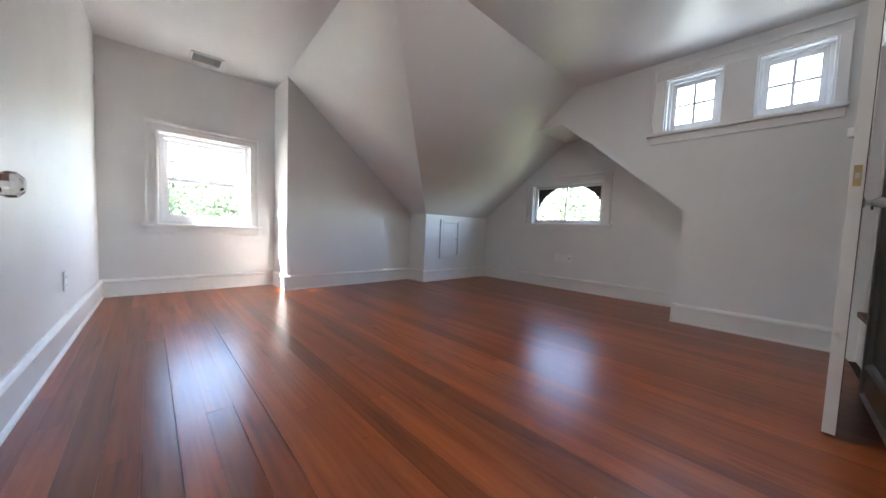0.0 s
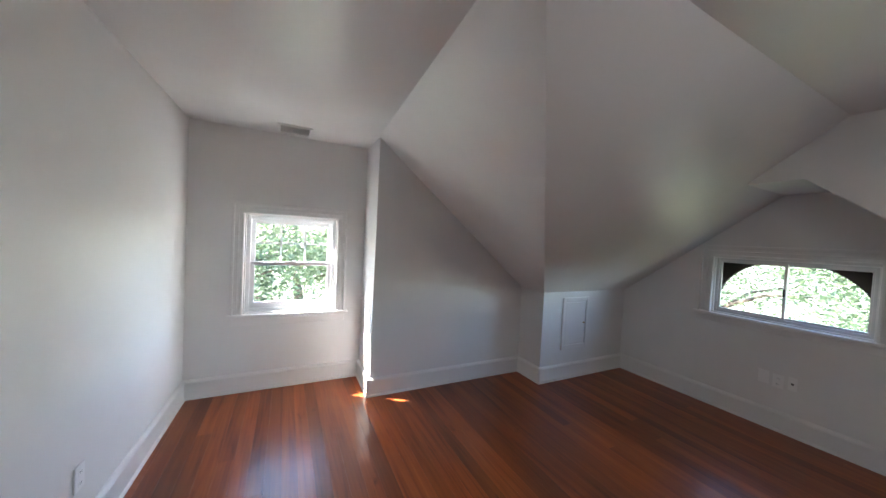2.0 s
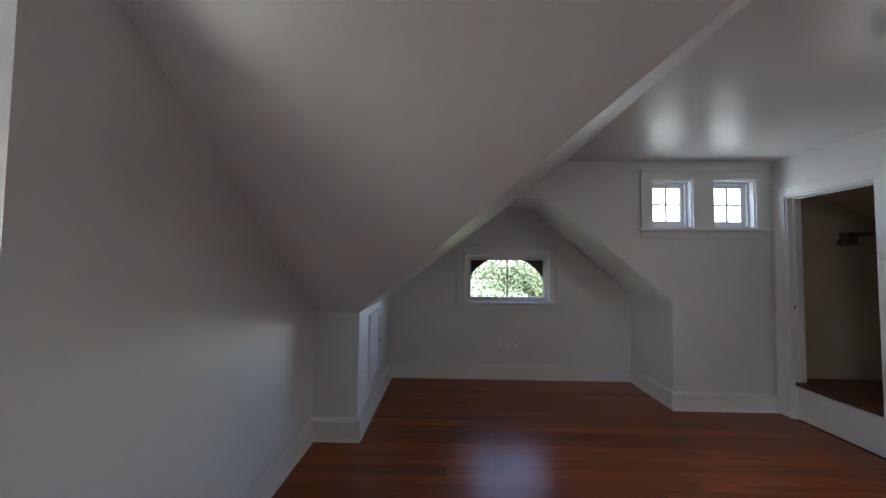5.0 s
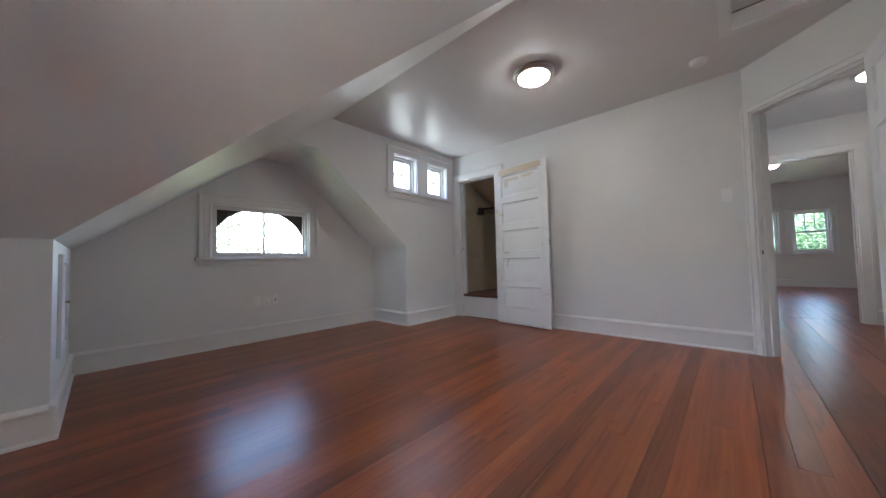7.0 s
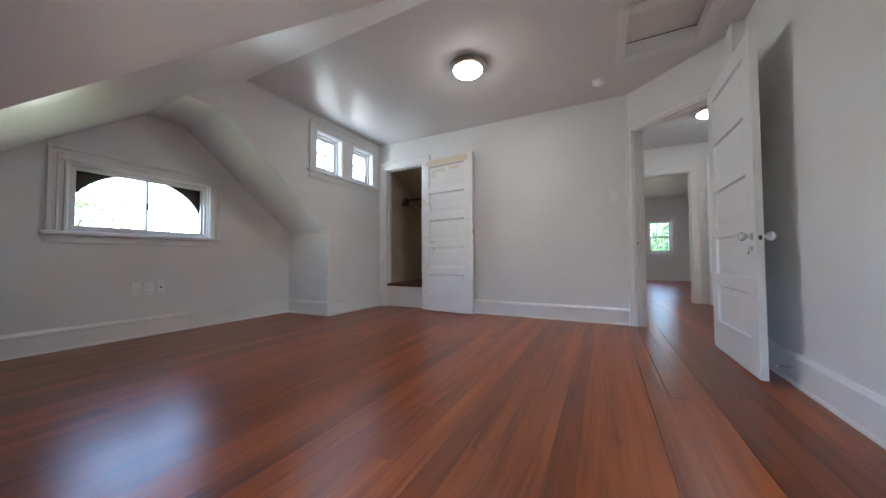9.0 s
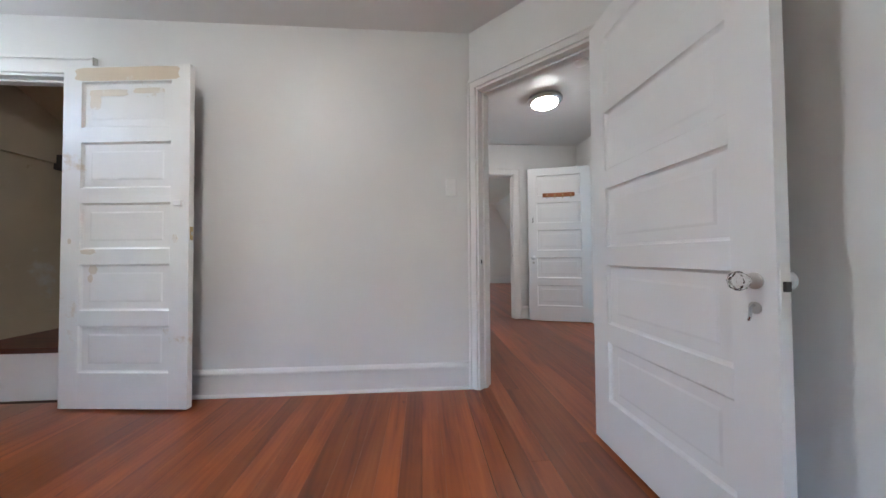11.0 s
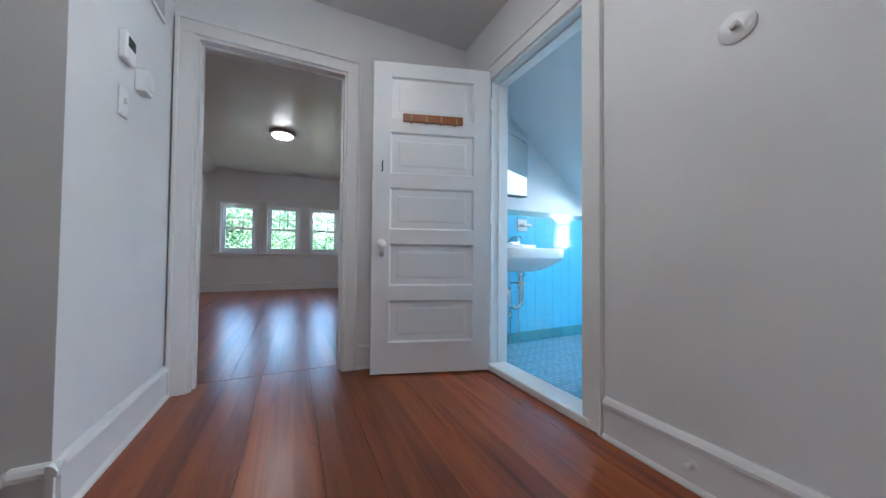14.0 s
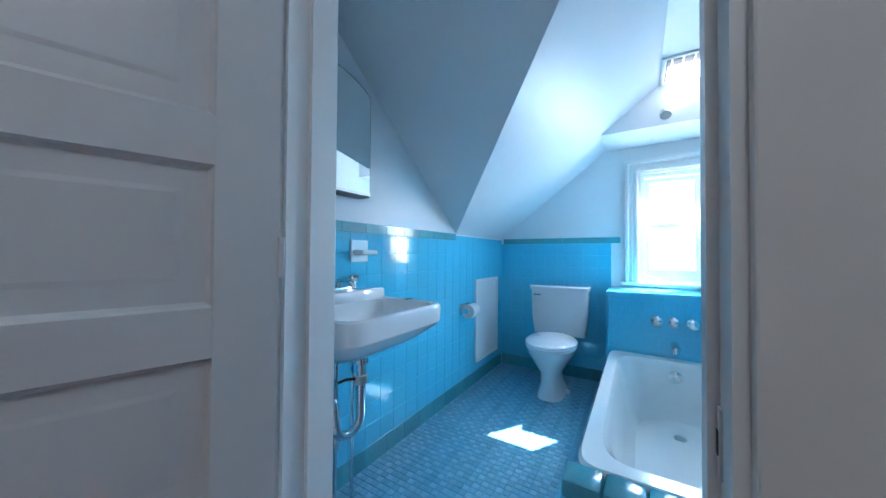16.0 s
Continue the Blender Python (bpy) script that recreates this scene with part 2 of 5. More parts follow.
BARK = coat_paint("bark", (0.09, 0.065, 0.045), 0.9, 0.3, 25, 0.8)
# one foliage in two tones: washed-out glare and dimmer view put into colour
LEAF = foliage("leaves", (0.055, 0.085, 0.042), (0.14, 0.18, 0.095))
LEAFDIM = foliage("dimmed_leaves", (0.03, 0.07, 0.035), (0.08, 0.14, 0.065))
BRICKISH = coat_paint("neighbour_siding", (0.42, 0.36, 0.33), 0.8, 0.08, 30, 0.2)
ROOFM = coat_paint("neighbour_roof", (0.12, 0.11, 0.11), 0.9, 0.15, 30, 0.3)


# ---- mesh helpers ----
def box(bm, x0, x1, y0, y1, z0, z1, bevel=0.0):
    x0, x1, y0, y1, z0, z1 = min(x0, x1), max(x0, x1), min(y0, y1), max(y0, y1), min(z0, z1), max(z0, z1)
    r = bmesh.ops.create_cube(bm, size=1.0)
    for v in r["verts"]:
        v.co = Vector(((v.co.x + 0.5) * (x1 - x0) + x0, (v.co.y + 0.5) * (y1 - y0) + y0, (v.co.z + 0.5) * (z1 - z0) + z0))
    if bevel > 0:
        edges = list({e for v in r["verts"] for e in v.link_edges})
        bmesh.ops.bevel(bm, geom=edges, offset=bevel, segments=2, affect="EDGES", profile=0.5)
    return bm


def boxed(*a, **k):
    return box(bmesh.new(), *a, **k)


def extruded(pts, d, holes=()):
    """A flat polygon of 3D points, with holes, given thickness along d."""
    bm = bmesh.new()
    edges = []
    for loop in (pts, *holes):
        vs = [bm.verts.new(p) for p in loop]
        edges += [bm.edges.new((vs[i], vs[(i + 1) % len(vs)])) for i in range(len(vs))]
    if holes:
        bmesh.ops.triangle_fill(bm, edges=edges, use_beauty=True, use_dissolve=False)
    else:
        bm.faces.new(bm.verts)
    r = bmesh.ops.extrude_face_region(bm, geom=bm.faces[:])
    for v in r["geom"]:
        if isinstance(v, bmesh.types.BMVert):
            v.co += Vector(d)
    bmesh.ops.recalc_face_normals(bm, faces=bm.faces[:])
    return bm


def lathe(bm, profile, axis="z", at=(0, 0, 0), seg=24):
    """A turned form: profile of (radius, height) along an axis."""
    rings = []
    for r, h in profile:
        ring = []
        for i in range(seg):
            a = 2 * math.pi * i / seg
            c, s = r * math.cos(a), r * math.sin(a)
            p = {"z": (c, s, h), "y": (c, h, s), "x": (h, c, s)}[axis]
            ring.append(bm.verts.new(Vector(p) + Vector(at)))
        rings.append(ring)
    for a, b in zip(rings, rings[1:]):
        for i in range(seg):
            j = (i + 1) % seg
            bm.faces.new((a[i], a[j], b[j], b[i]))
    for ring in (rings[0], rings[-1]):
        bm.faces.new(ring)
    bmesh.ops.recalc_face_normals(bm, faces=bm.faces[:])
    return bm


def tube(bm, pts, radius, seg=10):
    """A round pipe through points; radius a number or one for each point."""
    pts = [Vector(p) for p in pts]
    rad = radius if isinstance(radius, (list, tuple)) else [radius] * len(pts)
    rings = []
    side = None
    for i, p in enumerate(pts):
        t = (pts[min(i + 1, len(pts) - 1)] - pts[max(i - 1, 0)]).normalized()
        if side is None:
            side = t.cross(Vector((0.31, 0.87, 0.37))).normalized()
        side = (side - t * side.dot(t)).normalized()
        up = t.cross(side)
        rings.append([bm.verts.new(p + rad[i] * (math.cos(2 * math.pi * k / seg) * side + math.sin(2 * math.pi * k / seg) * up)) for k in range(seg)])
    for a, b in zip(rings, rings[1:]):
        for k in range(seg):
            bm.faces.new((a[k], a[(k + 1) % seg], b[(k + 1) % seg], b[k]))
    bm.faces.new(rings[0])
    bm.faces.new(rings[-1])
    bmesh.ops.recalc_face_normals(bm, faces=bm.faces[:])
    return bm


def arc(c, r, a0, a1, n, plane="yz"):
    out = []
    for i in range(n + 1):
        a = radians(a0 + (a1 - a0) * i / n)
        u, v = r * math.cos(a), r * math.sin(a)
        out.append({"yz": (c[0], c[1] + u, c[2] + v), "xz": (c[0] + u, c[1], c[2] + v), "xy": (c[0] + u, c[1] + v, c[2])}[plane])
    return out


def finish(bm, name, material, smooth=False):
    me = bpy.data.meshes.new(name)
    bm.to_mesh(me)
    bm.free()
    me.materials.append(material)
    if smooth:
        for p in me.polygons:
            p.use_smooth = True
        me.set_sharp_from_angle(angle=radians(35))
    return me


def part(name, bm, material, parent, label="", smooth=False):
    ob = new(name, finish(bm, name, material, smooth))
    if parent is not None:
        ob.parent = parent
    return tagged(ob, label)


def thing(name, m, label="", category="", group="", kind=""):
    ob = new(name)
    ob.empty_display_size = 0.1
    ob.matrix_world = m
    return tagged(ob, label, category, group, kind)


def solid(name, bm, material, label="", category="", kind="structure", smooth=False):
    return tagged(new(name, finish(bm, name, material, smooth)), label, category, "", kind)


def wall(name, origin, angle, outline, holes=(), thick=0.12, material=None, label="smooth white painted plaster wall"):
    """A wall whose room face stands on origin, turned by angle; outline and holes in (along, height); thick goes away from the room."""
    bm = extruded([(s, 0, z) for s, z in outline], (0, thick, 0), [[(s, 0, z) for s, z in h] for h in holes])
    ob = solid(name, bm, material or WALL, label, "wall")
    ob.matrix_world = pose(origin[0], origin[1], 0, 0, 0, angle)
    return ob


def rect(s0, s1, z0, z1):
    return [(s0, z0), (s1, z0), (s1, z1), (s0, z1)]


# ---- daylight standing in the window openings ----
def opening_light(name, m, w, h, watts, color=(0.86, 0.93, 1.0)):
    d = bpy.data.lights.new(name, "AREA")
    d.shape, d.size, d.size_y, d.energy, d.color = "RECTANGLE", w, h, watts, color
    ob = new(name, d)
    ob.matrix_world = m
    return ob


opening_light("daylight_high", look((4.10, 0.705, 2.03), (0, 0.705, 2.03)), 0.36, 0.44, 0.18)
opening_light("daylight_high", look((4.10, 0.09, 2.03), (0, 0.09, 2.03)), 0.36, 0.44, 0.18)
opening_light("daylight_bath", look((-3.995, -1.25, 1.30), (0, -1.25, -1.3)), 0.44, 0.84, 1.8)


def sky_portal(name, m, w, h):
    ob = opening_light(name, m, w, h, 1.0)
    ob.data.cycles.is_portal = True
    return ob


sky_portal("sky_window_alcove", look((0.85, 4.69, 1.21), (0.85, 0, 1.21)), 0.84, 0.96)
sky_portal("sky_window_arched", look((4.89, 2.21, 1.22), (0, 2.21, 1.22)), 1.02, 0.57)
for xc in (-0.685, 0.1825, 1.0575):
    sky_portal("sky_window_far", look((xc, -8.57, 1.365), (xc, 0, 1.365)), 0.66, 1.07)

# ---- plan ----
XW0, YN, XJ, YJ, XP, YP = 0.012, 4.52, 1.54, 4.015, 3.339, 3.649
XE, YR, XS, YS = 4.725, 0.71, 3.985, -0.29
ZC, ZK, ZD = 2.46, 1.008, 2.085
YB, XA, XAN = 1.76, 1.385, 1.53                # where the two slopes leave the flat ceiling
KB = (ZC - ZK) / (YP - YB)
YD2 = YP - (ZD - ZK) / KB            # the dormer's flat top, from there
YD1, ZR = 1.94, 1.052                # to here, and the low end of its far slope
DX, DY, DA = 0.65, YS, 134.4         # the slanting door wall's foot, and its turn
DLEN = 0.915
XH, YH, XHL, YHR, ZH = -1.285, -2.565, 0.615, -1.66, 2.50
XHE = 0.80
XST, YG0, YG1 = 1.75, -0.955, -0.80   # end of the stairwell and its half wall
BY0, BY1 = -2.19, -1.375             # bathroom door
YSK, XBK, YBN, XTB = -2.645, -3.84, -0.90, -3.42
ZCB = 2.23                            # bathroom ceiling

XWN, AWW = -0.065, 89.1               # the west wall runs slightly askew

# ---- walls of the bedroom ----
W1X0, W1X1, W1Z0, W1Z1 = 0.44, 1.26, 0.735, 1.68
wall("wall_north", (0, YN), 0, [(XW0 - 0.2, 0), (XJ + 0.12, 0), (XJ + 0.12, ZC), (XW0 - 0.2, ZC)], [rect(W1X0, W1X1, W1Z0, W1Z1)], 0.16)
wall("wall_north_knee_triangle", (0, YJ), 0, [(XJ, 0), (XP, 0), (XP, ZK), (XJ, ZC)])
wall("wall_alcove_return", (XJ, 0), -90, rect(-YN, -YJ - 0.12, 0, ZC))
wall("wall_pier_side", (XP, 0), -90, rect(-YJ - 0.12, -YP - 0.12, 0, ZK))
wall("wall_knee", (0, YP), 0, rect(XP, XE + 0.14, 0, ZK))
ARY0, ARY1, ARZ0, ARZ1 = 1.70, 2.715, 0.94, 1.505
wall("wall_east_dormer", (XE, 0), -90, [(-YP, 0), (-YR + 0.12, 0), (-YR + 0.12, ZR - 0.1), (-YR, ZR), (-YD1, ZD), (-YD2, ZD), (-YP, ZK)], [rect(-ARY1, -ARY0, ARZ0, ARZ1)], 0.14)
wall("wall_east_return", (0, YR), 180, rect(-XE, -XS - 0.12, 0, ZR))
SWH = [(-0.115, 0.295), (0.50, 0.91)]
SWZ0, SWZ1 = 1.785, 2.275
wall("wall_east_high_windows", (XS, 0), -90, [(-YR, 0), (-YS, 0), (-YS, ZC), (-YB, ZC), (-YD2, ZD), (-YD1, ZD), (-YR, ZR)], [rect(-b, -a, SWZ0, SWZ1) for a, b in SWH])
CLX0, CLX1, CLZ = 3.17, 3.865, 2.085
wall("wall_south", (0, YS), 180, rect(-XS - 0.12, -DX, -0.05, ZC), [rect(-CLX1, -CLX0, -0.02, CLZ)])
wall("wall_west", (XWN, 0), AWW, rect(0.30, YN + 0.1, 0, ZC))
DH0, DH1, DHZ = 0.052, 0.855, 2.055
wall("wall_entrance", (DX, DY), DA, rect(0, DLEN + 0.06, -0.05, ZC + 0.15), [rect(DH0, DH1, -0.02, DHZ)])

# ---- bedroom ceilings ----
hatch = [(0.20, 0.47, ZC), (0.715, 0.47, ZC), (0.715, 1.01, ZC), (0.20, 1.01, ZC)]
flat = [(XW0 - 0.22, YS - 0.12, ZC), (XS + 0.12, YS - 0.12, ZC), (XS + 0.12, YB, ZC), (XA, YB, ZC), (XAN, YJ + 0.002, ZC), (XJ + 0.12, YJ + 0.002, ZC), (XJ + 0.12, YN + 0.16, ZC), (XW0 - 0.22, YN + 0.16, ZC)]
solid("ceiling", extruded(flat, (0, 0, 0.1), [hatch]), CEIL, "satin off-white plaster ceiling", "ceiling")
nA = Vector((ZC - ZK, 0, XP - XAN)).normalized() * 0.1
solid("ceiling_slope_north", extruded([(XAN, YJ, ZC), (XA, YB, ZC), (XP, YP, ZK), (XP, YJ, ZK)], nA), CEIL, "sloping satin white plaster ceiling", "ceiling")
nB = Vector((0, ZC - ZK, YP - YB)).normalized() * 0.1
solid("ceiling_slope_east", extruded([(XA, YB, ZC), (XS + 0.12, YB, ZC), (XS + 0.12, YD2, ZD), (XE, YD2, ZD), (XE, YP, ZK), (XP, YP, ZK)], nB), CEIL, "sloping satin white plaster ceiling over the dormer", "ceiling")
solid("ceiling_dormer_top", extruded([(XS + 0.12, YD1, ZD), (XE, YD1, ZD), (XE, YD2, ZD), (XS + 0.12, YD2, ZD)], (0, 0, 0.1)), CEIL, "narrow flat dormer ceiling", "ceiling")
solid("ceiling_dormer_slope", extruded([(XS + 0.12, YR, ZR), (XE, YR, ZR), (XE, YD1, ZD), (XS + 0.12, YD1, ZD)], (0, -0.08, 0.1)), CEIL, "sloping white dormer ceiling", "ceiling")

# ---- closet ----
CLS = 0.33
wall("wall_closet_left", (XS + 0.0, 0), -90, rect(-YS + 0.12, 1.6, 0, ZC), material=CLOSETW, label="bare tan closet plaster with old patches")
wall("wall_closet_back", (0, -1.55), 180, rect(-XS, -1.9, 0, ZC), material=CLOSETW, label="bare tan closet plaster")
wall("wall_closet_right", (1.9, 0), 90, rect(-1.55, YS - 0.12, 0, ZC), material=CLOSETW, label="bare tan closet plaster")
solid("ceiling_closet", extruded([(1.9, YS - 0.12, 2.3), (XS, YS - 0.12, 2.3), (XS, -1.55, 1.75), (1.9, -1.55, 1.75)], (0, 0, 0.08)), CLOSETW, "sloping unpainted closet ceiling", "ceiling")
solid("floor_closet", boxed(1.9, XS, -1.55, YS - 0.10, CLS - 0.03, CLS), CLOSETFL, "raised dark board closet floor", "floor")
solid("trim_closet_step", boxed(CLX0 + 0.012, CLX1 - 0.012, YS - 0.075, YS - 0.035, 0, CLS - 0.03, bevel=0.003), TRIM, "white painted riser board of the closet step", "step riser")
solid("trim_closet_nosing", boxed(CLX0 + 0.012, CLX1 - 0.012, YS - 0.12, YS - 0.02, CLS - 0.029, CLS + 0.006, bevel=0.005), CLOSETFL, "dark worn nosing board", "threshold")

# ---- hall ----
wall("wall_hall_bath", (XH, 0), 90, rect(YH, 0.42, -0.05, ZH), [rect(BY0, BY1, -0.02, 2.06)], 0.13)
wall("wall_hall_end", (0, YH), 180, rect(-0.86, 1.385, -0.05, 2.9), [rect(-0.518, 0.345, -0.02, 2.07)], 0.13)
wall("wall_hall_left", (XHL, 0), -90, rect(-YHR, -YH, 0, ZH))
wall("wall_hall_recess", (XHE + 0.02, 0), -90, rect(0.41, 0.80, -0.05, ZH))
wall("wall_stair_end", (XST, 0), -90, rect(0.41, -YHR, -1.2, ZH))
wall("wall_hall_recess_return", (0, YHR), 180, rect(-XST, -XHL - 0.12, -1.2, ZH), label="white painted stairwell wall")
wall("wall_hall_north", (0, 0.42), 0, rect(XH - 0.1, 0.02, 0, ZH))
hp = [(XH - 0.1, YH - 0.1, ZH), (XST + 0.1, YH - 0.1, ZH), (XST + 0.1, -0.44, ZH), (0.70, -0.44, ZH), (-0.12, 0.40, ZH), (-0.12, 0.54, ZH), (XH - 0.1, 0.54, ZH)]
solid("ceiling_hall", extruded(hp, (0, 0, 0.1)), CEIL, "textured white hall ceiling", "ceiling")

# ---- far bedroom ----
ZF, YF = 2.64, -8.4
B2W = [(-1.01, -0.36), (-0.145, 0.51), (0.73, 1.385)]
FX0, FX1 = -2.1, 3.2
wall("wall_far_end", (0, YF), 180, [(-FX1, 0), (-FX0, 0), (-FX0, 1.4), (1.42, ZF - 0.06), (1.25, ZF), (-1.45, ZF), (-FX1, 1.3)], [rect(-b, -a, 0.83, 1.90) for a, b in B2W], 0.16)
wall("wall_far_west", (FX0, 0), 90, rect(YF, YH - 0.13, 0, 1.4))
wall("wall_far_east", (FX1, 0), -90, rect(-YH + 0.13, -YF, 0, 1.3))
wall("wall_far_front", (0, YH - 0.131), 0, [(0.6, 0), (FX1, 0), (FX1, 1.3), (1.45, ZF), (0.6, ZF)], thick=0.1)
wall("wall_far_front_west", (0, YH - 0.131), 0, [(FX0, 0), (-0.4, 0), (-0.4, ZF), (-1.25, ZF), (-1.42, ZF - 0.06), (FX0, 1.4)], thick=0.03)
solid("ceiling_far", boxed(-1.25, 1.45, YF, YH - 0.13, ZF, ZF + 0.1), CEIL, "white ceiling of the far bedroom", "ceiling")
solid("ceiling_far_slope_west", extruded([(-1.42, YF, ZF - 0.06), (-1.42, YH - 0.13, ZF - 0.06), (FX0, YH - 0.13, 1.4), (FX0, YF, 1.4)], (-0.07, 0, 0.08)), CEIL, "sloping white ceiling", "ceiling")
solid("ceiling_far_cove", extruded([(-1.25, YF, ZF), (-1.25, YH - 0.13, ZF), (-1.42, YH - 0.13, ZF - 0.06), (-1.42, YF, ZF - 0.06)], (-0.03, 0, 0.09)), CEIL, "rounded bend of the white ceiling", "ceiling")
solid("ceiling_far_slope_east", extruded([(1.45, YF, ZF), (1.45, YH - 0.13, ZF), (FX1, YH - 0.13, 1.3), (FX1, YF, 1.3)], (0.07, 0, 0.08)), CEIL, "sloping white ceiling", "ceiling")

# ---- bathroom shell ----
XBH = XH - 0.13
SLA, SLD = 0.78, 0.78                 # falls of the two slopes
XAB, ZTB = -2.92, 1.225
XAT = XAB + (ZCB - ZTB) / SLA
YDT = YSK + (ZCB - ZTB) / SLD
wall("wall_bath_sink", (0, YSK), 180, [(-XBH, 0), (-XBK, 0), (-XBK, ZTB), (-XAB, ZTB), (-XAT, ZCB), (-XBH, ZCB)], material=BATHW, label="white wall above blue tile in the bathroom")
BWY0, BWY1, BWZ0, BWZ1 = -1.475, -1.025, 0.862, 1.745
wall("wall_bath_back", (XBK, 0), 90, [(YSK, 0), (YBN, 0), (YBN, ZCB), (YDT, ZCB), (YSK, ZTB)], [rect(BWY0, BWY1, BWZ0, BWZ1)], 0.16, BATHW, "white bathroom window wall")
wall("wall_bath_tub", (0, YBN), 0, rect(XBK - 0.16, XBH, 0, ZCB), material=BATHW, label="white bathroom wall beside the tub")
solid("ceiling_bath", extruded([(XBH, YSK - 0.1, ZCB), (XBH, YBN + 0.1, ZCB), (XBK - 0.16, YBN + 0.1, ZCB), (XBK - 0.16, YDT, ZCB), (XAT, YDT, ZCB), (XAT, YSK - 0.1, ZCB)], (0, 0, 0.1)), BATHW, "white bathroom ceiling", "ceiling")
solid("ceiling_bath_slope", extruded([(XAT, YSK, ZCB), (XAB, YSK, ZTB), (XAT, YDT, ZCB)], (-0.06, 0, 0.08)), BATHW, "sloping white bathroom ceiling", "ceiling")
solid("ceiling_bath_dormer_slope", extruded([(XAB, YSK, ZTB), (XBK, YSK, ZTB), (XBK, YDT, ZCB), (XAT, YDT, ZCB)], (0, -0.06, 0.08)), BATHW, "sloping white ceiling by the bathroom window", "ceiling")
# tiled plumbing box under the window and plaster header over it
solid("wall_tub_box", boxed(XBK + 0.002, XTB - 0.008, -1.668, YBN, 0, 0.806), GROUT, "blue tiled plumbing box behind the bathtub", "wall")
solid("wall_tub_header", boxed(XBK + 0.002, XTB, YSK + (1.954 - ZTB) / SLD, YBN, 1.954, ZCB), BATHW, "white plaster header over the bathroom window", "wall")
wall("wall_bath_hall_side", (XBH - 0.001, 0), -90, [(-YBN, 0), (-BY1, 0), (-BY1, 2.06), (-BY0, 2.06), (-BY0, 0), (-YSK, 0), (-YSK, ZCB), (-YBN, ZCB)], thick=0.004, material=BATHW)

# ---- floors: a dark bed, boards on it later ----
solid("floor_bed_stair_head", boxed(XW0 - 0.1, 0.772, YH - 0.1, YS - 0.121, -0.10, -0.014), DARKGAP, "dark gaps between floor boards", "floor")
solid("floor_bed", boxed(XW0 - 0.1, XE + 0.1, YS - 0.12, YN + 0.1, -0.10, -0.014), DARKGAP, "dark gaps between floor boards", "floor")
solid("floor_bed_hall", boxed(XH + 0.002, XW0 - 0.1, YH - 0.1, 0.5, -0.10, -0.014), DARKGAP, "dark gaps between floor boards", "floor")
solid("floor_bed_far", boxed(FX0, FX1, YF, YH - 0.1, -0.10, -0.014), DARKGAP, "dark gaps between floor boards", "floor")
solid("floor_bath", boxed(XBK, XH - 0.001, YSK, YBN, -0.10, -0.004), GROUT, "grout bed of blue mosaic floor", "floor")


# ---- trims ----
BASE_P = [(0, 0), (-0.032, 0), (-0.032, 0.008), (-0.026, 0.016), (-0.019, 0.02), (-0.019, 0.138), (-0.027, 0.143), (-0.027, 0.155), (-0.018, 0.168), (-0.008, 0.175), (0, 0.175)]


def baseboard(origin, angle, s0, s1):
    bm = extruded([(s0, y, z) for y, z in BASE_P], (s1 - s0, 0, 0))
    ob = solid("baseboard", bm, TRIM, "tall white painted baseboard with moulded cap", "baseboard")
    ob.matrix_world = pose(origin[0], origin[1], 0, 0, 0, angle)
    return ob


baseboard((0, YN), 0, XW0, XJ)
baseboard((XJ, 0), -90, -YN, -YJ + 0.03)
baseboard((0, YJ), 0, XJ - 0.03, XP)
baseboard((XP, 0), -90, -YJ, -YP + 0.03)
baseboard((0, YP), 0, XP - 0.03, XE)
baseboard((XE, 0), -90, -YP, -YR)
baseboard((0, YR), 180, -XE, -XS + 0.03)
baseboard((XS, 0), -90, -YR - 0.03, -YS)
baseboard((0, YS), 180, -CLX0 + 0.115, -DX)
baseboard((XWN, 0), AWW, 0.42, YN)
baseboard((XH, 0), 90, BY1 + 0.105, 0.42)
baseboard((XH, 0), 90, YH, BY0 - 0.105)
baseboard((0, YH), 180, 0.432, -XH)
baseboard((XHL, 0), -90, -YHR - 0.03, -YH)
baseboard((0, YHR), 180, -0.695, -XHL + 0.03)
skirt = [(0.695, 0), (0.695, 0.175), (XST, 0.175 - 0.777 * (XST - 0.695)), (XST, -1.1), (0.79, -0.3), (0.79, 0)]
solid("trim_stair_skirt", extruded([(x, YHR, z) for x, z in skirt], (0, 0.019, 0)), TRIM, "white sloping stair skirt board", "stair skirt")
cap = [(0.697, 0.138), (0.697, 0.172), (XST, 0.172 - 0.777 * (XST - 0.697)), (XST, 0.138 - 0.777 * (XST - 0.697))]
solid("trim_stair_skirt_cap", extruded([(x, YHR + 0.0195, z) for x, z in cap], (0, 0.009, 0)), TRIM, "white moulded cap of the stair skirt", "stair skirt")
solid("trim_stair_shoe", boxed(0.695, 0.80, YHR + 0.0195, YHR + 0.032, 0, 0.018, bevel=0.004), TRIM, "white shoe moulding", "baseboard")
baseboard((0, YF), 180, -FX1, -FX0)
baseboard((FX0, 0), 90, YF, YH - 0.13)
baseboard((FX1, 0), -90, -YH + 0.13, -YF)


